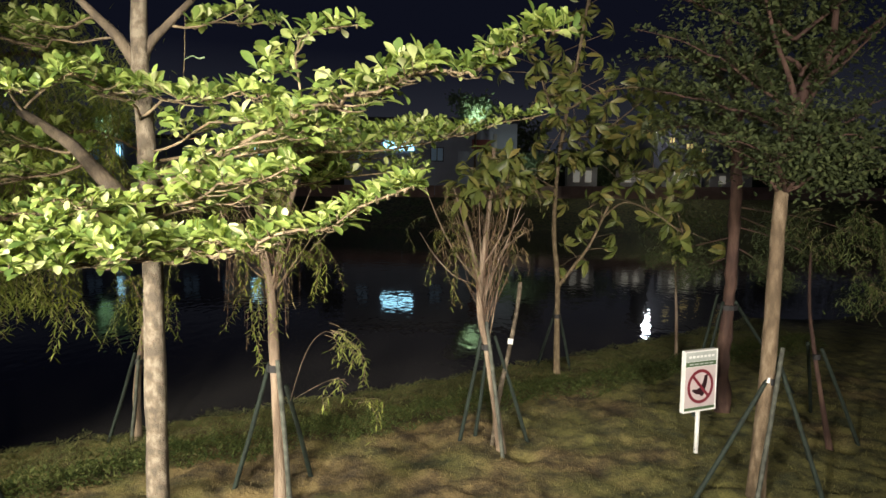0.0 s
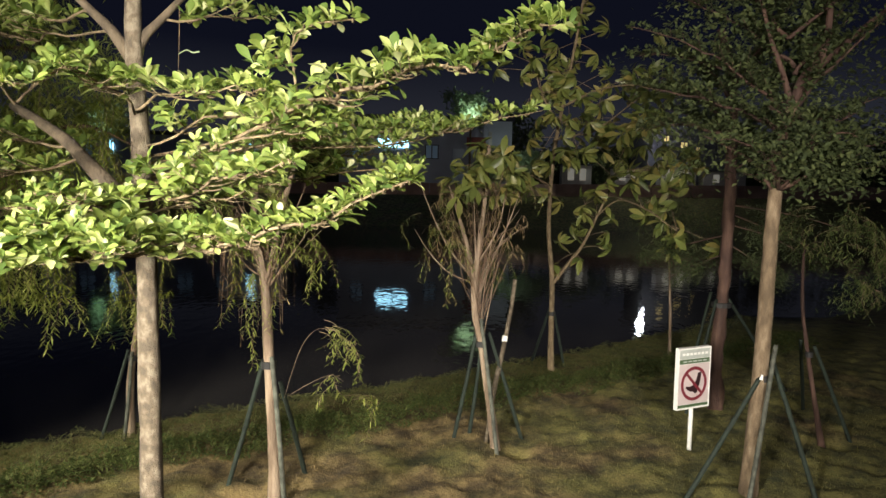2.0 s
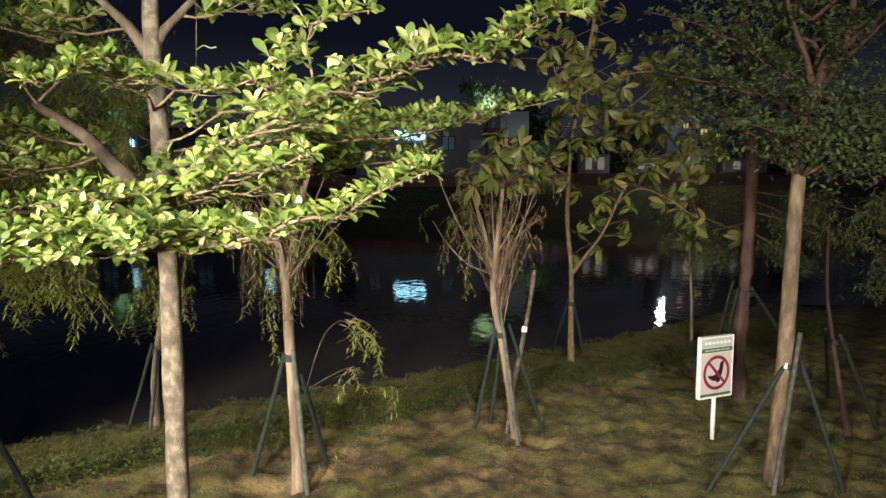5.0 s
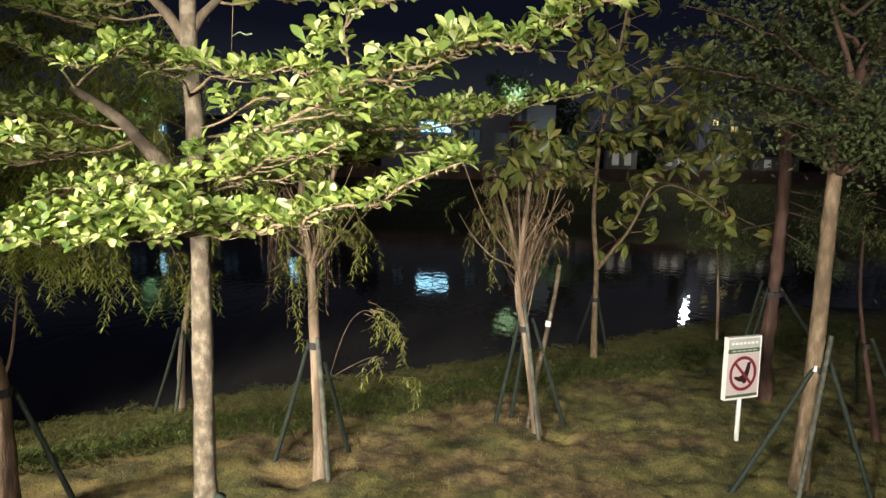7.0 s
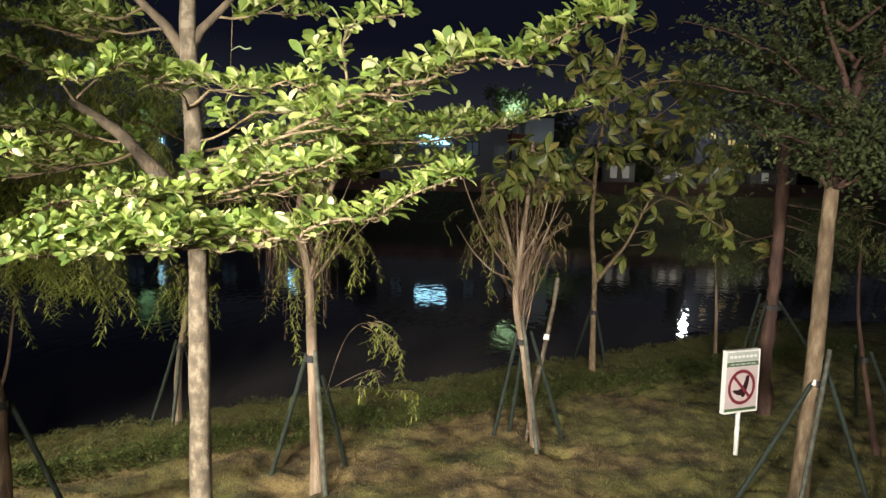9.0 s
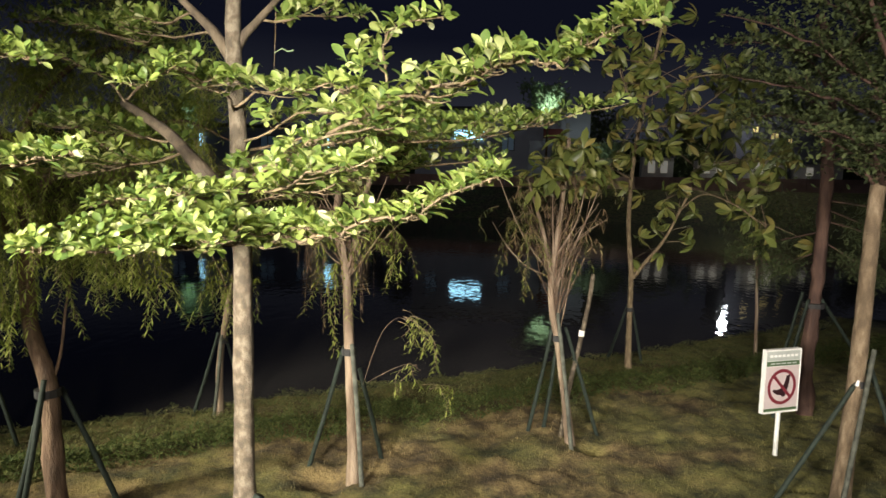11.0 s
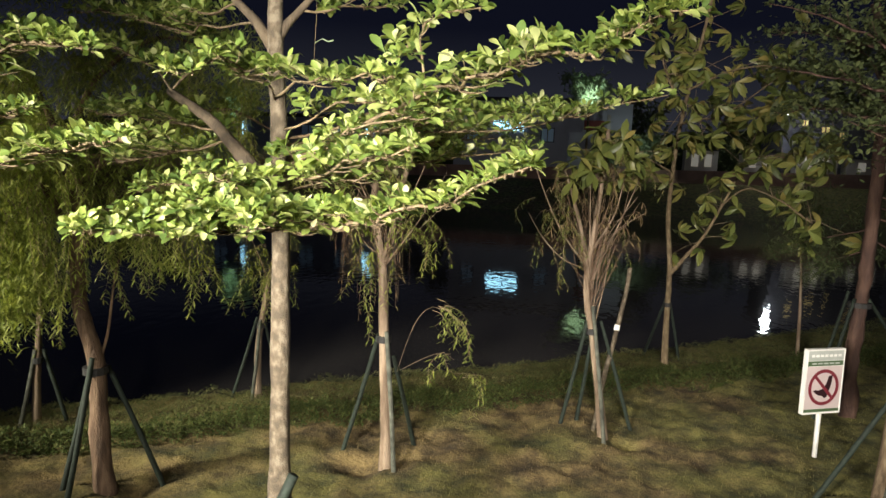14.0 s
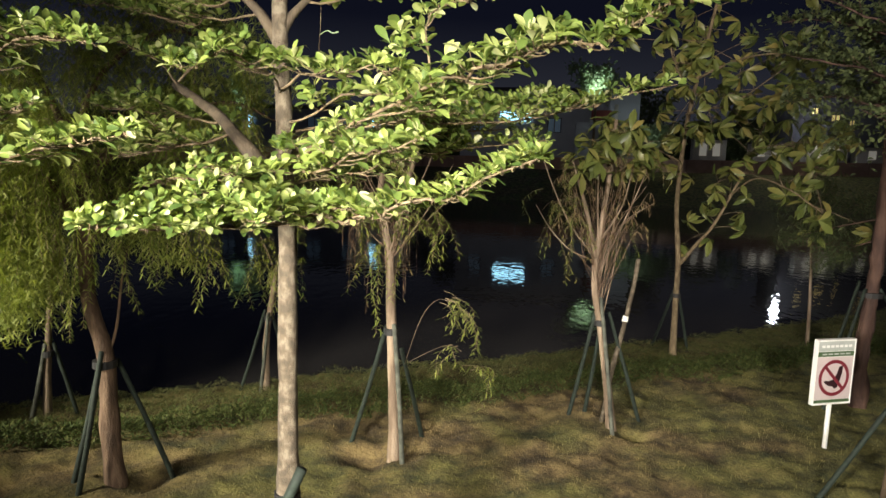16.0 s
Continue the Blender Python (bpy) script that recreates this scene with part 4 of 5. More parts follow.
r = random.Random(53)
wood, rows = [], []
for k in range(34):
    p = np.array((-1.58 + r.gauss(0, 0.03), 5.9, r.uniform(1.75, 2.4)))
    a, reach, up, ln = r.uniform(0, 6.28), r.uniform(0.08, 0.45), r.uniform(0.1, 0.6), r.uniform(0.2, 0.75)
    e = p + (reach * math.cos(a), reach * math.sin(a), up)
    pts = [p, p + (e - p) * 0.6 + (0, 0, 0.05), e, e + (0.1 * math.cos(a), 0.1 * math.sin(a), -ln * 0.4), e + (0.12 * math.cos(a), 0.12 * math.sin(a), -ln)]
    wood.append(tube(pts, 0.005, 0.0014, 4, n=9))
    for q in smooth_line(pts, 18)[9:]:
        if r.random() < 0.5:
            rows.append((q, (r.uniform(-1, 1), r.uniform(-1, 1), -1.3), (r.uniform(-1, 1), r.uniform(-1, 1), 0.4), r.uniform(0.04, 0.08)))
v, f = merged(wood)
part("twig_wood", v, f, BARK_OLD, YOUNG, "thin brown drooping twigs", False, "stuff")
v, f = leaves(NARROW, rows)
part("dry_foliage", v, f, LEAF_DRY, YOUNG, "dry brown hanging leaves", False, "stuff")

T3A = [(0.32, 7.2, 1.84), (0.05, 7.0, 2.19), (-0.16, 6.9, 2.61), (-0.31, 6.8, 3.00)]
T3B = [(0.30, 7.2, 1.80), (0.06, 7.0, 1.92), (-0.15, 6.9, 2.14), (-0.30, 6.8, 2.38)]
T3C = [(0.35, 7.2, 1.81), (0.24, 7.1, 2.25), (0.12, 7.0, 2.61), (0.04, 7.0, 2.84)]
T3D = [(0.41, 7.2, 1.69), (0.56, 7.3, 2.05), (0.72, 7.4, 2.42), (0.89, 7.5, 2.86)]
VASE = willow((0.62, 7.1, 0), "thin vase-shaped willow with many bare stems", [
    ("trunk", [(0.63, 7.1, -0.1), (0.55, 7.15, 0.45), (0.45, 7.2, 1.06), (0.37, 7.2, 1.44), (0.35, 7.2, 1.81), (0.40, 7.2, 2.30), (0.46, 7.25, 2.94), (0.48, 7.3, 3.28)], 0.047, 0.020),
    ("limb", T3C, 0.030, 0.010), ("limb", T3A, 0.012, 0.005), ("limb", T3B, 0.009, 0.004), ("limb", T3D, 0.014, 0.006),
    ("limb", [(0.38, 7.2, 2.0), (0.57, 7.1, 2.37), (0.65, 7.1, 2.73)], 0.014, 0.006),
    ("limb", [(0.46, 7.2, 1.19), (0.55, 7.3, 1.67), (0.62, 7.3, 2.18), (0.93, 7.3, 2.43)], 0.009, 0.003),
    ("limb", [(0.43, 7.2, 1.3), (0.47, 7.15, 1.9), (0.55, 7.1, 2.5)], 0.008, 0.003),
    ("limb", [(0.37, 7.2, 1.9), (0.33, 7.1, 2.4), (0.30, 7.0, 2.9)], 0.012, 0.004),
    ("limb", [(0.36, 7.2, 1.85), (0.19, 7.2, 2.3), (-0.05, 7.2, 2.75)], 0.010, 0.004)] + [
    ("limb", [(0.40 - 0.004 * k, 7.2, 1.5 + 0.03 * k), (0.38 + 0.16 * math.sin(k * 2.1), 7.2 + 0.1 * math.cos(k * 2.1), 2.05 + 0.02 * k),
              (0.38 + 0.46 * math.sin(k * 2.1) + 0.05 * math.cos(k * 5.0), 7.2 + 0.3 * math.cos(k * 2.1), 2.5 + 0.12 * math.cos(k * 3.3))], 0.0055, 0.0025) for k in range(7)], 7,
    [([T3A], 10, (0.3, 0.8), 0.12), ([T3C], 14, (0.2, 0.5), 0.14), ([T3D], 10, (0.2, 0.5), 0.14), ([[(0.3, 7.1, 2.8), (0.46, 7.25, 3.0), (0.6, 7.2, 3.1)]], 16, (0.2, 0.5), 0.2)], BARK_WILLOW, LEAF_BIG)
supports([((0.17, 7.36, 0), (0.38, 7.24, 1.19)), ((0.35, 7.47, 0), (0.44, 7.30, 0.95)), ((0.61, 6.90, 0), (0.43, 7.08, 1.36)), ((0.94, 7.42, 0), (0.55, 7.28, 1.17))], (0.44, 7.2, 1.12), 0.05,
         "dark green and bare stakes round the thin willow", (2,))
stub = thing("cut_stem", (0.56, 7.3, 0), "pale cut stem standing beside the thin willow", "stem")
v, f = tube([(0.52, 7.28, -0.1), (0.60, 7.3, 0.53), (0.71, 7.35, 1.09), (0.79, 7.4, 1.53), (0.82, 7.4, 1.81)], 0.028, 0.022, 9, 0.5, 4)
part("stem", v, f, BARK_PALE, stub, "", True)
v, f = tube([(0.712, 7.32, 1.125), (0.715, 7.33, 1.155), (0.72, 7.335, 1.185)], 0.030, 0.029, 9, 0.4, 2, n=3)
part("ribbon", v, f, TIE_WHITE, stub, "white ribbon knot")

T7 = [(-3.34, 7.25, 1.02), (-3.24, 7.3, 1.64), (-3.10, 7.3, 2.13)]
T7B = [(-3.27, 7.25, 1.2), (-3.34, 7.3, 1.52), (-3.55, 7.3, 1.98)]
willow((-3.36, 7.2, 0), "slim young willow at the water's edge", [
    ("trunk", [(-3.36, 7.2, -0.1), (-3.37, 7.2, 0.53), (-3.34, 7.25, 1.02), (-3.24, 7.3, 1.64), (-3.10, 7.3, 2.13)], 0.045, 0.02), ("limb", T7B, 0.015, 0.006)], 8,
    [([T7B], 22, (0.3, 0.7), 0.14), ([T7], 16, (0.3, 0.7), 0.2)])
supports([((-3.68, 7.18, 0), (-3.40, 7.2, 0.94)), ((-3.39, 7.08, 0), (-3.33, 7.16, 0.92)), ((-3.15, 7.40, 0), (-3.32, 7.28, 0.9))], (-3.345, 7.23, 0.9), 0.042, "slim stakes round the young willow at the water", (1,), 0.85)
willow((-5.2, 5.9, 0), "small willow trunk under hanging foliage", [
    ("trunk", [(-5.16, 5.88, -0.1), (-5.14, 5.88, 0.5), (-5.1, 5.9, 1.2), (-5.0, 5.9, 2.0)], 0.045, 0.02)], 9,
    [([[(-5.3, 5.8, 1.9), (-5.0, 5.8, 2.0), (-4.6, 5.7, 1.9)]], 45, (0.5, 1.2), 0.25)])
supports([((-5.24, 5.75, 0), (-5.14, 5.85, 0.75)), ((-4.9, 6.0, 0), (-5.08, 5.92, 0.75))], (-5.13, 5.88, 0.7), 0.042, "pale and green stakes round the small willow", (0,))

T6 = [(4.22, 7.5, 1.16), (4.15, 7.5, 1.62), (4.13, 7.5, 2.27)]
# dark red bark dims this trunk in place of shade
willow((4.4, 7.4, 0), "dim slender tree beside slanting stakes", [
    ("trunk", [(4.43, 7.4, -0.1), (4.28, 7.4, 0.59), (4.22, 7.5, 1.16), (4.15, 7.5, 1.62), (4.13, 7.5, 2.27)], 0.03, 0.014)], 10,
    [([[(3.9, 7.6, 2.3), (4.2, 7.5, 2.5), (4.7, 7.4, 2.6)], [(4.4, 7.4, 1.9), (4.8, 7.3, 2.1), (5.2, 7.2, 2.2)]], 60, (0.2, 0.6), 0.3)], BARK_RED, LEAF_COVER, 0.075, 0.022,
    [([[(4.3, 7.5, 2.2), (4.8, 7.4, 2.3), (5.5, 7.2, 2.1)], [(4.5, 7.6, 1.6), (4.9, 7.5, 1.9), (5.4, 7.4, 1.7)]], 26, 0.2, 0.10, 60)])
supports([((4.79, 7.48, 0), (4.30, 7.42, 1.05)), ((4.90, 8.60, 0), (4.22, 7.60, 1.1))], (4.24, 7.45, 1.0), 0.03, "slanting green stakes with a pale tie", ())
willow((4.11, 11.5, 0), "thin far willow at the water's edge", [
    ("trunk", [(4.11, 11.3, -0.1), (4.11, 11.4, 0.91), (4.07, 11.5, 1.91)], 0.03, 0.015)], 14,
    [([[(3.8, 11.5, 2.0), (4.1, 11.5, 2.2), (4.5, 11.4, 2.0)]], 20, (0.2, 0.6), 0.2)], BARK_WILLOW, LEAF_COVER, 0.1, 0.022,
    [([[(3.4, 11.5, 2.2), (4.1, 11.5, 2.6), (5.0, 11.4, 2.4)]], 22, 0.25, 0.14, 60)])


def leaf_clusters(owner, places, seed, size=0.20):
    """Whorls of broad leaves at the ends of stems."""
    r = random.Random(seed)
    rows = []
    for p in places:
        for _ in range(3):
            o = np.array((r.gauss(0, 0.09), r.gauss(0, 0.09), r.gauss(0, 0.07)))
            rosette(r, np.array(p) + o, (o[0] * 3, o[1] * 3 - 0.2, 0.6), 8, size, rows, -45, 45)
    v, f = leaves(LANCE, rows)
    part("broad_foliage", v, f, LEAF_BIG, owner, "broad olive leaves at the stem tips", True, "stuff")


r = random.Random(52)
wood, rows = [], []
for k in range(40):
    a, h, top = r.uniform(0, 6.28), r.uniform(1.2, 2.1), r.uniform(2.2, 3.0)
    reach = r.uniform(0.12, 0.55)
    p = np.array((0.42 - 0.05 * (h - 1.2), 7.2, h))
    pts = [p, p + (reach * r.uniform(0.1, 0.7) * math.cos(a), reach * r.uniform(0.1, 0.7) * math.sin(a), (top - h) * r.uniform(0.4, 0.6)), p + (reach * math.cos(a), reach * math.sin(a), top - h), p + (reach * 1.25 * math.cos(a), reach * 1.25 * math.sin(a), top - h - r.uniform(0.02, 0.3))]
    wood.append(tube(pts, 0.0045, 0.0015, 4, n=7))
    for q in smooth_line(pts, 14)[5:]:
        for _ in range(r.randint(0, 3)):
            rows.append((q, (r.uniform(-1, 1), r.uniform(-1, 1), -1.2), (r.uniform(-1, 1), r.uniform(-1, 1), 0.4), r.uniform(0.05, 0.10)))
v, f = merged(wood)
part("twig_wood", v, f, BARK_OLD, VASE, "tangle of thin brown twigs", False, "stuff")
v, f = leaves(NARROW, rows)
part("dry_foliage", v, f, LEAF_DRY, VASE, "dry brown hanging leaves", False, "stuff")
leaf_clusters(VASE, [(0.48, 7.3, 3.25), (0.40, 7.2, 3.0), (0.60, 7.3, 3.1), (0.06, 7.0, 2.85), (0.86, 7.5, 2.85), (0.65, 7.1, 2.75), (0.28, 7.0, 2.85), (0.75, 7.3, 2.95)], 44)


def broad_tree():
    r = random.Random(21)
    ob = thing("broadleaf_tree", (1.81, 10.2, 0), "slender tree with drooping clusters of broad leaves", "tree")
    limbs = [("trunk", [(1.81, 10.2, -0.1), (1.79, 10.2, 0.74), (1.78, 10.2, 1.46), (1.70, 10.2, 2.32), (1.74, 10.2, 3.36), (1.85, 10.2, 4.13), (2.00, 10.2, 4.98), (2.15, 10.2, 5.98)], 0.046, 0.018),
             ("limb", [(1.78, 10.2, 1.40), (1.99, 10.1, 1.73), (2.21, 10.0, 2.08), (2.51, 9.9, 2.81), (2.76, 9.7, 3.51)], 0.032, 0.012),
             ("limb", [(2.37, 10.0, 2.47), (2.59, 9.6, 2.73), (2.87, 9.2, 2.61), (3.08, 9.0, 2.43), (3.28, 8.9, 2.28)], 0.014, 0.006),
             ("limb", [(1.73, 10.2, 3.62), (1.97, 9.9, 3.68), (2.23, 9.6, 3.73), (2.85, 9.3, 4.25)], 0.018, 0.007),
             ("limb", [(1.77, 10.2, 3.88), (1.47, 10.0, 4.35), (1.36, 9.9, 4.74)], 0.018, 0.007),
             ("limb", [(2.63, 9.8, 3.18), (3.05, 9.3, 3.17), (3.32, 9.0, 3.23)], 0.012, 0.005),
             ("limb", [(1.85, 10.2, 4.13), (2.29, 9.9, 4.34), (2.78, 9.6, 4.38), (3.28, 9.4, 4.20)], 0.018, 0.006),
             ("limb", [(1.71, 10.2, 2.93), (1.35, 10.1, 3.10), (1.00, 10.1, 3.18)], 0.014, 0.006)]
    rows, wood = [], []
    for k, (nm, pts, r0, r1) in enumerate(limbs):
        v, f = tube(pts, r0, r1, 10 if nm == "trunk" else 7, 0.08, k, 0.02 if nm == "trunk" else 0)
        part(nm, v, f, BARK_TWIG, ob, "", True)
        line = smooth_line(pts, 24)
        lo = 15 if nm == "trunk" else 8
        for _ in range(36 if nm == "trunk" else 12 if k == 2 else 18):
            q = line[r.randint(lo, 24)]
            o = np.array((r.gauss(0, 0.34), r.gauss(0, 0.25), r.gauss(0, 0.26)))
            wood.append(tube([q, q + o * 0.5 + (0, 0, 0.03), q + o], 0.005, 0.003, 4, n=3))
            rosette(r, q + o, (o[0] * 1.5, o[1] * 1.5, r.uniform(-0.2, 0.8)), r.randint(7, 10), 0.215, rows, -75, 0)
        rosette(r, line[-1], (0.3, -0.3, 0.3), 8, 0.24, rows, -65, 20)
    spray = smooth_line([(2.63, 9.8, 3.3), (2.70, 9.3, 3.75), (2.78, 8.95, 3.80)], 6)
    wood.append(tube(spray, 0.008, 0.004, 5, n=6))
    for _ in range(16):
        o = np.array((r.gauss(0, 0.16), r.gauss(0, 0.08), r.gauss(0, 0.14)))
        wood.append(tube([spray[-1], spray[-1] + o * 0.5 + (0, 0, 0.02), spray[-1] + o], 0.004, 0.003, 4, n=3))
        rosette(r, spray[-1] + o, (o[0], -0.4, 0.4), 10, 0.22, rows, -50, 40)
    v, f = merged(wood)
    part("twig_wood", v, f, BARK_TAN, ob, "", False, "stuff")
    v, f = leaves(LANCE, rows)
    part("foliage", v, f, LEAF_BIG, ob, "drooping broad olive and yellowing leaves", True, "stuff")


broad_tree()
supports([((1.58, 10.75, 0), (1.76, 10.25, 1.0)), ((2.1, 10.6, 0), (1.83, 10.25, 0.98))], (1.79, 10.2, 0.95), 0.05, "dim stakes round the slender tree")


def dark_tiered_tree():
    r = random.Random(31)
    ob = thing("terminalia_tree", (2.92, 6.05, 0), "tan-trunked tree with a dim tiered crown", "tree")
    for k, (nm, pts, r0, r1) in enumerate((("trunk", [(2.885, 6.05, -0.1), (2.94, 6.05, 1.13), (2.96, 6.05, 2.08), (2.98, 6.05, 2.80), (3.03, 6.05, 3.26), (3.10, 6.05, 3.63)], 0.074, 0.05),
                                           ("limb", [(3.10, 6.05, 3.60), (3.17, 6.05, 3.83), (3.33, 6.05, 4.03), (3.38, 6.05, 4.42), (3.36, 6.05, 4.9)], 0.046, 0.02),
                                           ("limb", [(3.14, 6.05, 3.72), (3.25, 6.05, 3.87), (3.47, 6.05, 4.09), (3.83, 6.05, 4.41), (4.2, 6.05, 4.7)], 0.034, 0.016),
                                           ("limb", [(3.08, 6.05, 3.58), (3.02, 6.05, 3.78), (2.96, 6.05, 3.94), (2.85, 6.05, 4.20), (2.7, 6.05, 4.7)], 0.03, 0.014))):
        v, f = tube(pts, r0, r1, 14, 0.12, 3 + k, 0.02 if nm == "trunk" else 0)
        # limbs in the dark red bark, which paints the shade inside the crown
        part(nm, v, f, BARK_TAN if nm == "trunk" else BARK_RED, ob, "smooth tan trunk" if nm == "trunk" else "", True)
    every = []
    for pts, r0, spread in (([(3.13, 6.1, 3.58), (3.23, 6.0, 3.77), (3.45, 5.9, 4.05), (3.71, 5.8, 4.31)], 0.03, 0.5),
                            ([(2.98, 6.05, 2.79), (2.86, 6.0, 2.94), (2.75, 6.0, 3.06), (2.24, 5.9, 3.29)], 0.022, 0.4),
                            ([(2.99, 6.05, 2.79), (3.28, 6.1, 2.97), (3.71, 6.2, 3.03), (4.13, 6.2, 3.09)], 0.018, 0.35),
                            ([(2.98, 6.0, 2.84), (2.85, 5.8, 3.04), (2.55, 5.7, 3.20), (2.30, 5.7, 3.24)], 0.018, 0.32),
                            ([(2.99, 6.0, 2.84), (3.08, 5.75, 3.10), (3.00, 5.55, 3.28)], 0.018, 0.34),
                            ([(3.00, 6.0, 2.84), (3.30, 5.8, 3.08), (3.60, 5.75, 3.22), (3.85, 5.7, 3.28)], 0.018, 0.34),
                            ([(2.98, 6.0, 2.88), (2.76, 5.7, 3.08), (2.62, 5.45, 3.14)], 0.016, 0.32),
                            ([(3.01, 6.0, 3.10), (3.18, 5.7, 3.36), (3.30, 5.5, 3.46)], 0.016, 0.34),
                            ([(3.03, 6.0, 3.20), (2.85, 5.75, 3.42), (2.66, 5.6, 3.52)], 0.016, 0.34),
                            ([(3.12, 6.1, 3.48), (2.87, 6.2, 3.75), (2.37, 6.3, 4.12), (1.71, 6.4, 4.34)], 0.022, 0.5),
                            ([(3.12, 6.1, 3.88), (3.42, 6.2, 4.27), (3.50, 6.2, 4.72)], 0.022, 0.5),
                            ([(3.10, 6.1, 3.33), (2.72, 6.2, 3.54), (2.23, 6.3, 3.70), (1.78, 6.4, 3.81)], 0.022, 0.5),
                            ([(3.12, 6.1, 3.94), (2.84, 6.3, 4.28), (2.34, 6.4, 4.56), (1.91, 6.4, 4.65)], 0.02, 0.5),
                            ([(3.12, 6.1, 3.53), (3.40, 6.0, 3.47), (3.78, 5.9, 3.66)], 0.02, 0.5),
                            ([(3.10, 6.1, 3.28), (3.12, 5.7, 3.29), (3.34, 5.5, 3.27)], 0.02, 0.5),
                            ([(3.08, 6.1, 3.15), (3.25, 6.3, 3.25), (3.6, 6.6, 3.3)], 0.02, 0.45),
                            ([(3.10, 6.1, 3.60), (2.90, 6.5, 3.90), (2.50, 7.0, 4.2), (2.0, 7.4, 4.3)], 0.02, 0.6),
                            ([(3.10, 6.1, 3.70), (3.40, 6.5, 4.0), (3.9, 6.9, 4.3), (4.4, 7.2, 4.5)], 0.02, 0.6),
                            ([(3.05, 6.1, 4.2), (2.7, 6.2, 4.6), (2.2, 6.3, 4.9)], 0.02, 0.6),
                            ([(3.05, 6.1, 4.2), (3.5, 6.0, 4.6), (3.9, 5.9, 4.9)], 0.02, 0.6),
                            ([(3.08, 6.1, 3.1), (2.8, 6.5, 3.35), (2.4, 6.9, 3.5), (2.1, 7.2, 3.5)], 0.02, 0.5)):
        wood, rows = bough(r, pts, r0, spread, 0.072, 0.05, 0.8, 0.1, (6, 9), 0.8)
        v, f = merged(wood)
        # branches darkened the same way
        part("branch", v, f, BARK_RED, ob, "", True)
        every += rows
    crown = [[(3.1, 6.1, 3.6), (2.6, 6.4, 3.9), (1.9, 6.7, 4.2)], [(3.1, 6.1, 3.6), (3.6, 6.3, 3.9), (4.4, 6.6, 4.2)], [(3.1, 6.1, 3.1), (3.6, 6.2, 3.25), (4.2, 6.4, 3.4)],
             [(3.0, 6.3, 3.2), (2.5, 6.5, 3.4), (2.0, 6.8, 3.6)], [(3.05, 6.1, 4.0), (2.9, 6.3, 4.5), (2.2, 6.5, 4.8)], [(3.05, 6.1, 4.0), (3.5, 6.3, 4.5), (4.2, 6.4, 4.8)]]
    clouds(r, crown, 100, 0.30, 0.16, 60, 0.065, every, 0.0)
    clouds(r, [[(2.5, 5.75, 3.15), (3.0, 5.7, 3.22), (3.5, 5.75, 3.2)], [(2.7, 5.7, 3.0), (3.1, 5.65, 3.05), (3.4, 5.7, 3.05)]], 30, 0.14, 0.12, 60, 0.065, every, 0.0)
    # same kind of leaf as the near tree, darkened to stand for shade
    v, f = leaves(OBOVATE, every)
    part("foliage", v, f, LEAF_SHADED, ob, "feathery tiers of leaves, shade put into their dark green", True, "stuff")


dark_tiered_tree()
supports([((2.22, 5.87, 0), (2.90, 6.0, 1.09)), ((2.77, 5.80, 0), (3.01, 5.95, 1.37)), ((3.44, 5.88, 0), (3.10, 6.1, 1.18)), ((3.9, 6.9, 0), (3.10, 6.15, 1.25))], (2.975, 6.05, 1.1), 0.064,
         "sloping green stakes and one bare pole at the tan trunk", (1,))
knot = thing("wire_tag", (2.91, 5.965, 1.13), "small tag wired to a stake, its glint painted white", "tag")
v, f = tube([(2.895, 5.945, 1.105), (2.90, 5.945, 1.13), (2.905, 5.945, 1.155)], 0.016, 0.010, 8, 0.2, 3, n=4)
part("tag_plate", v, f, TAG_GLINT, knot, "", True)

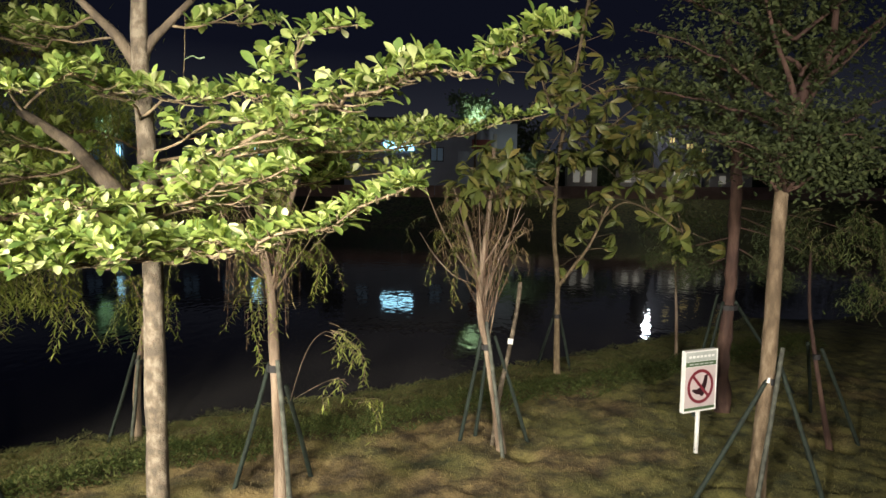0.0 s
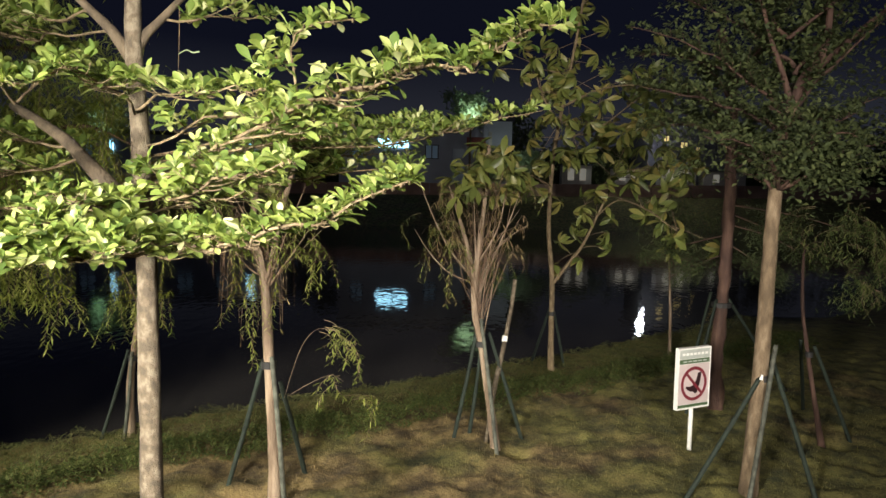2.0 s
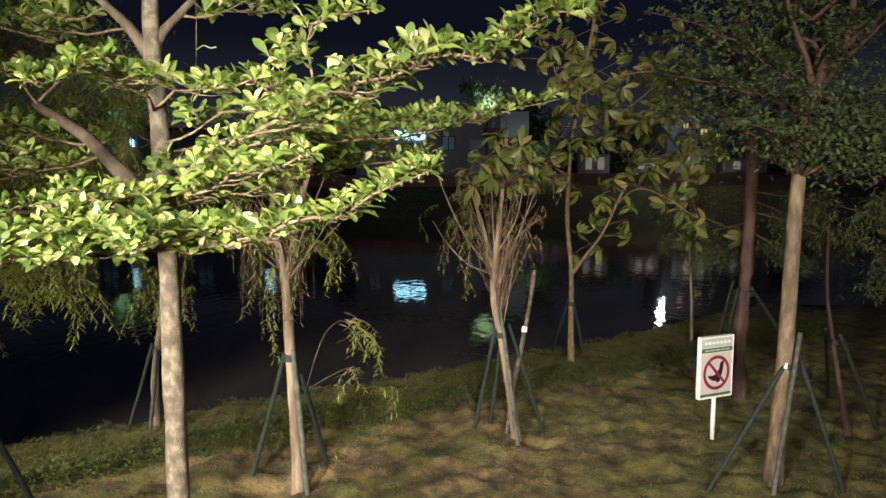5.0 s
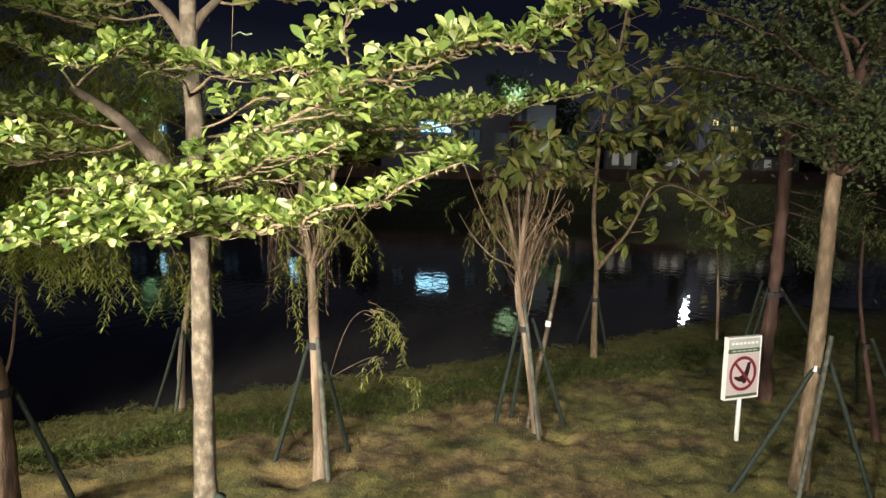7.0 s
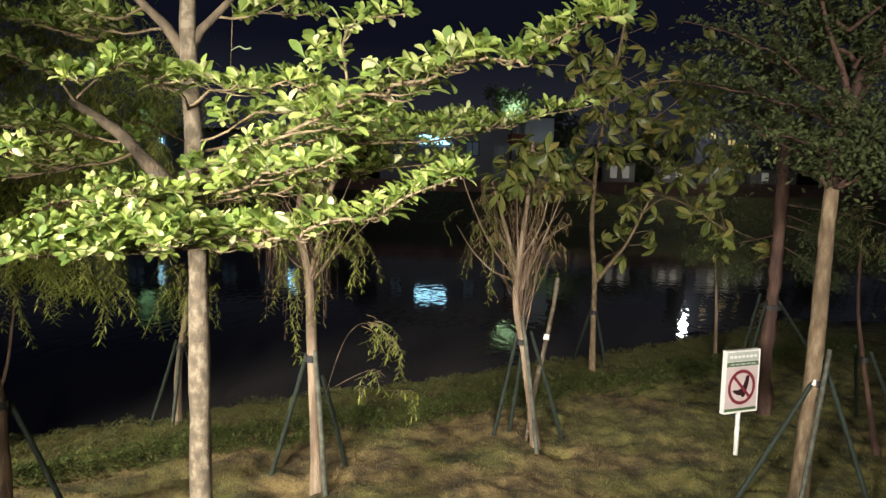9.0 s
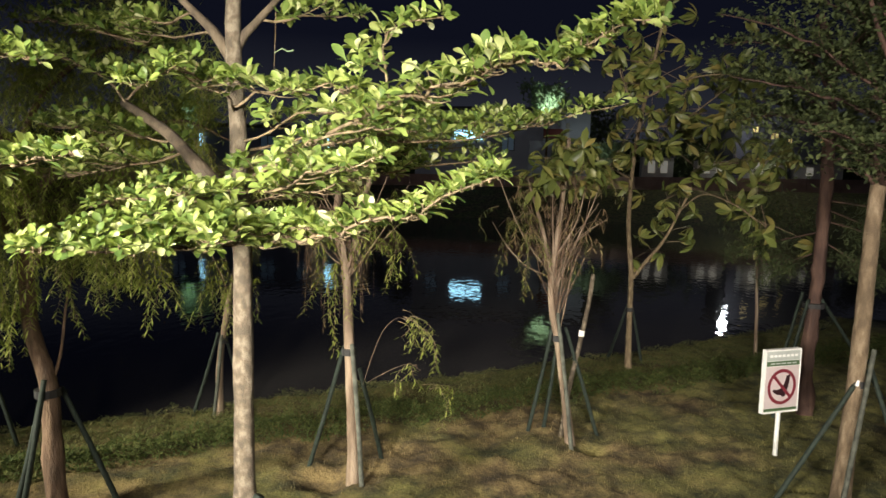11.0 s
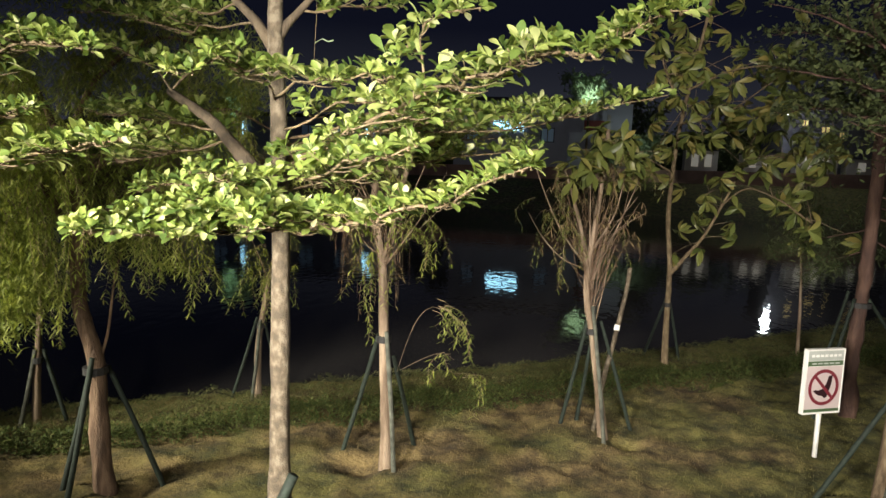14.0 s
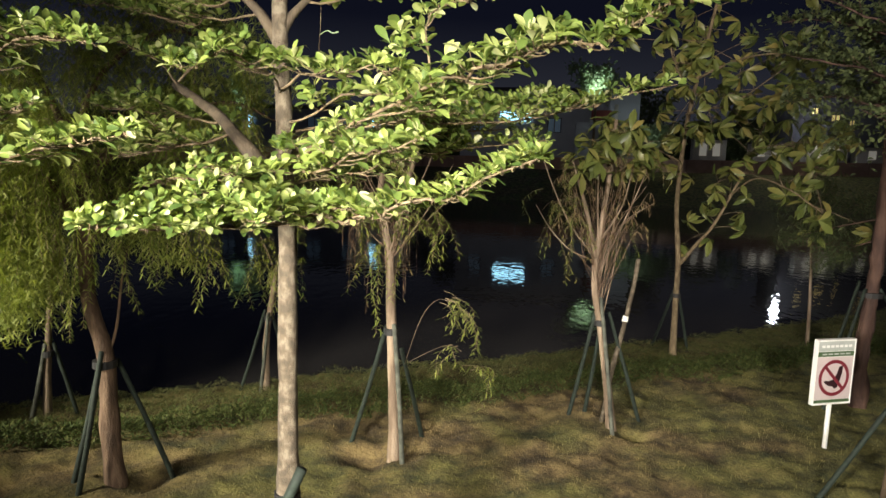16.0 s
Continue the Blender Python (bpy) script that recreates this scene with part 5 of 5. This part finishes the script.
# the red-barked tree behind the sign
r = random.Random(41)
shaggy = thing("red_barked_tree", (3.72, 8.6, 0), "reddish shaggy-barked trunk with a dark crown", "tree")
v, f = tube([(3.73, 8.6, -0.1), (3.69, 8.6, 0.61), (3.74, 8.6, 1.82), (3.75, 8.6, 3.29), (3.71, 8.6, 4.22), (3.53, 8.6, 4.93)], 0.088, 0.055, 16, 0.5, 8, 0.03, 60)
part("trunk", v, f, BARK_RED, shaggy, "reddish peeling bark", True)
rows = []
for k in range(7):
    a = k * 0.9 + 0.3
    pts = [(3.73, 8.6, 3.1 + 0.22 * k), (3.73 + 0.5 * math.cos(a), 8.6 + 0.4 * math.sin(a), 3.4 + 0.22 * k), (3.73 + 1.2 * math.cos(a), 8.6 + 0.9 * math.sin(a), 3.5 + 0.25 * k)]
    wood, more = bough(r, pts, 0.022, 0.6, 0.11, 0.07, 1.1, 0.2, (5, 7), 0.9)
    v, f = merged(wood)
    part("branch", v, f, BARK_RED, shaggy, "", True)
    rows += more
# crown shade is painted into the leaf colour here too
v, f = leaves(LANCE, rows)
part("foliage", v, f, LEAF_SHADED, shaggy, "foliage with shade put into its dark colour", True, "stuff")
low = []
for a, b, c in (((3.74, 8.62, 2.30), (3.42, 9.2, 2.12), (3.05, 9.6, 1.92)), ((3.74, 8.62, 2.05), (3.55, 9.1, 1.85), (3.30, 9.5, 1.60)), ((3.75, 8.6, 2.45), (4.3, 8.5, 2.28), (4.9, 8.4, 1.95)),
                ((3.75, 8.6, 2.2), (4.2, 8.7, 1.95), (4.6, 8.8, 1.65)), ((3.75, 8.6, 2.7), (4.6, 8.3, 2.55), (5.5, 8.1, 2.25)), ((3.74, 8.6, 2.6), (4.9, 8.9, 2.2), (5.9, 8.9, 1.75))):
    v, f = tube([a, b, c], 0.012, 0.004, 6)
    part("branch", v, f, BARK_RED, shaggy, "", True)
    clouds(r, [[a, b, c]], 16, 0.10, 0.09, 70, 0.075, low, 0.2)
# low sprays take the darkened leaf so that they look unlit
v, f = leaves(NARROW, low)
part("low_foliage", v, f, LEAF_SHADED, shaggy, "feathery green sprays, shade put into their colour", False, "stuff")
supports([((5.12, 9.43, 0), (3.86, 8.65, 1.41)), ((3.50, 9.15, 0), (3.62, 8.72, 1.47)), ((3.2, 8.3, 0), (3.62, 8.55, 1.40))], (3.72, 8.6, 1.38), 0.115, "green stakes round the red-barked trunk")
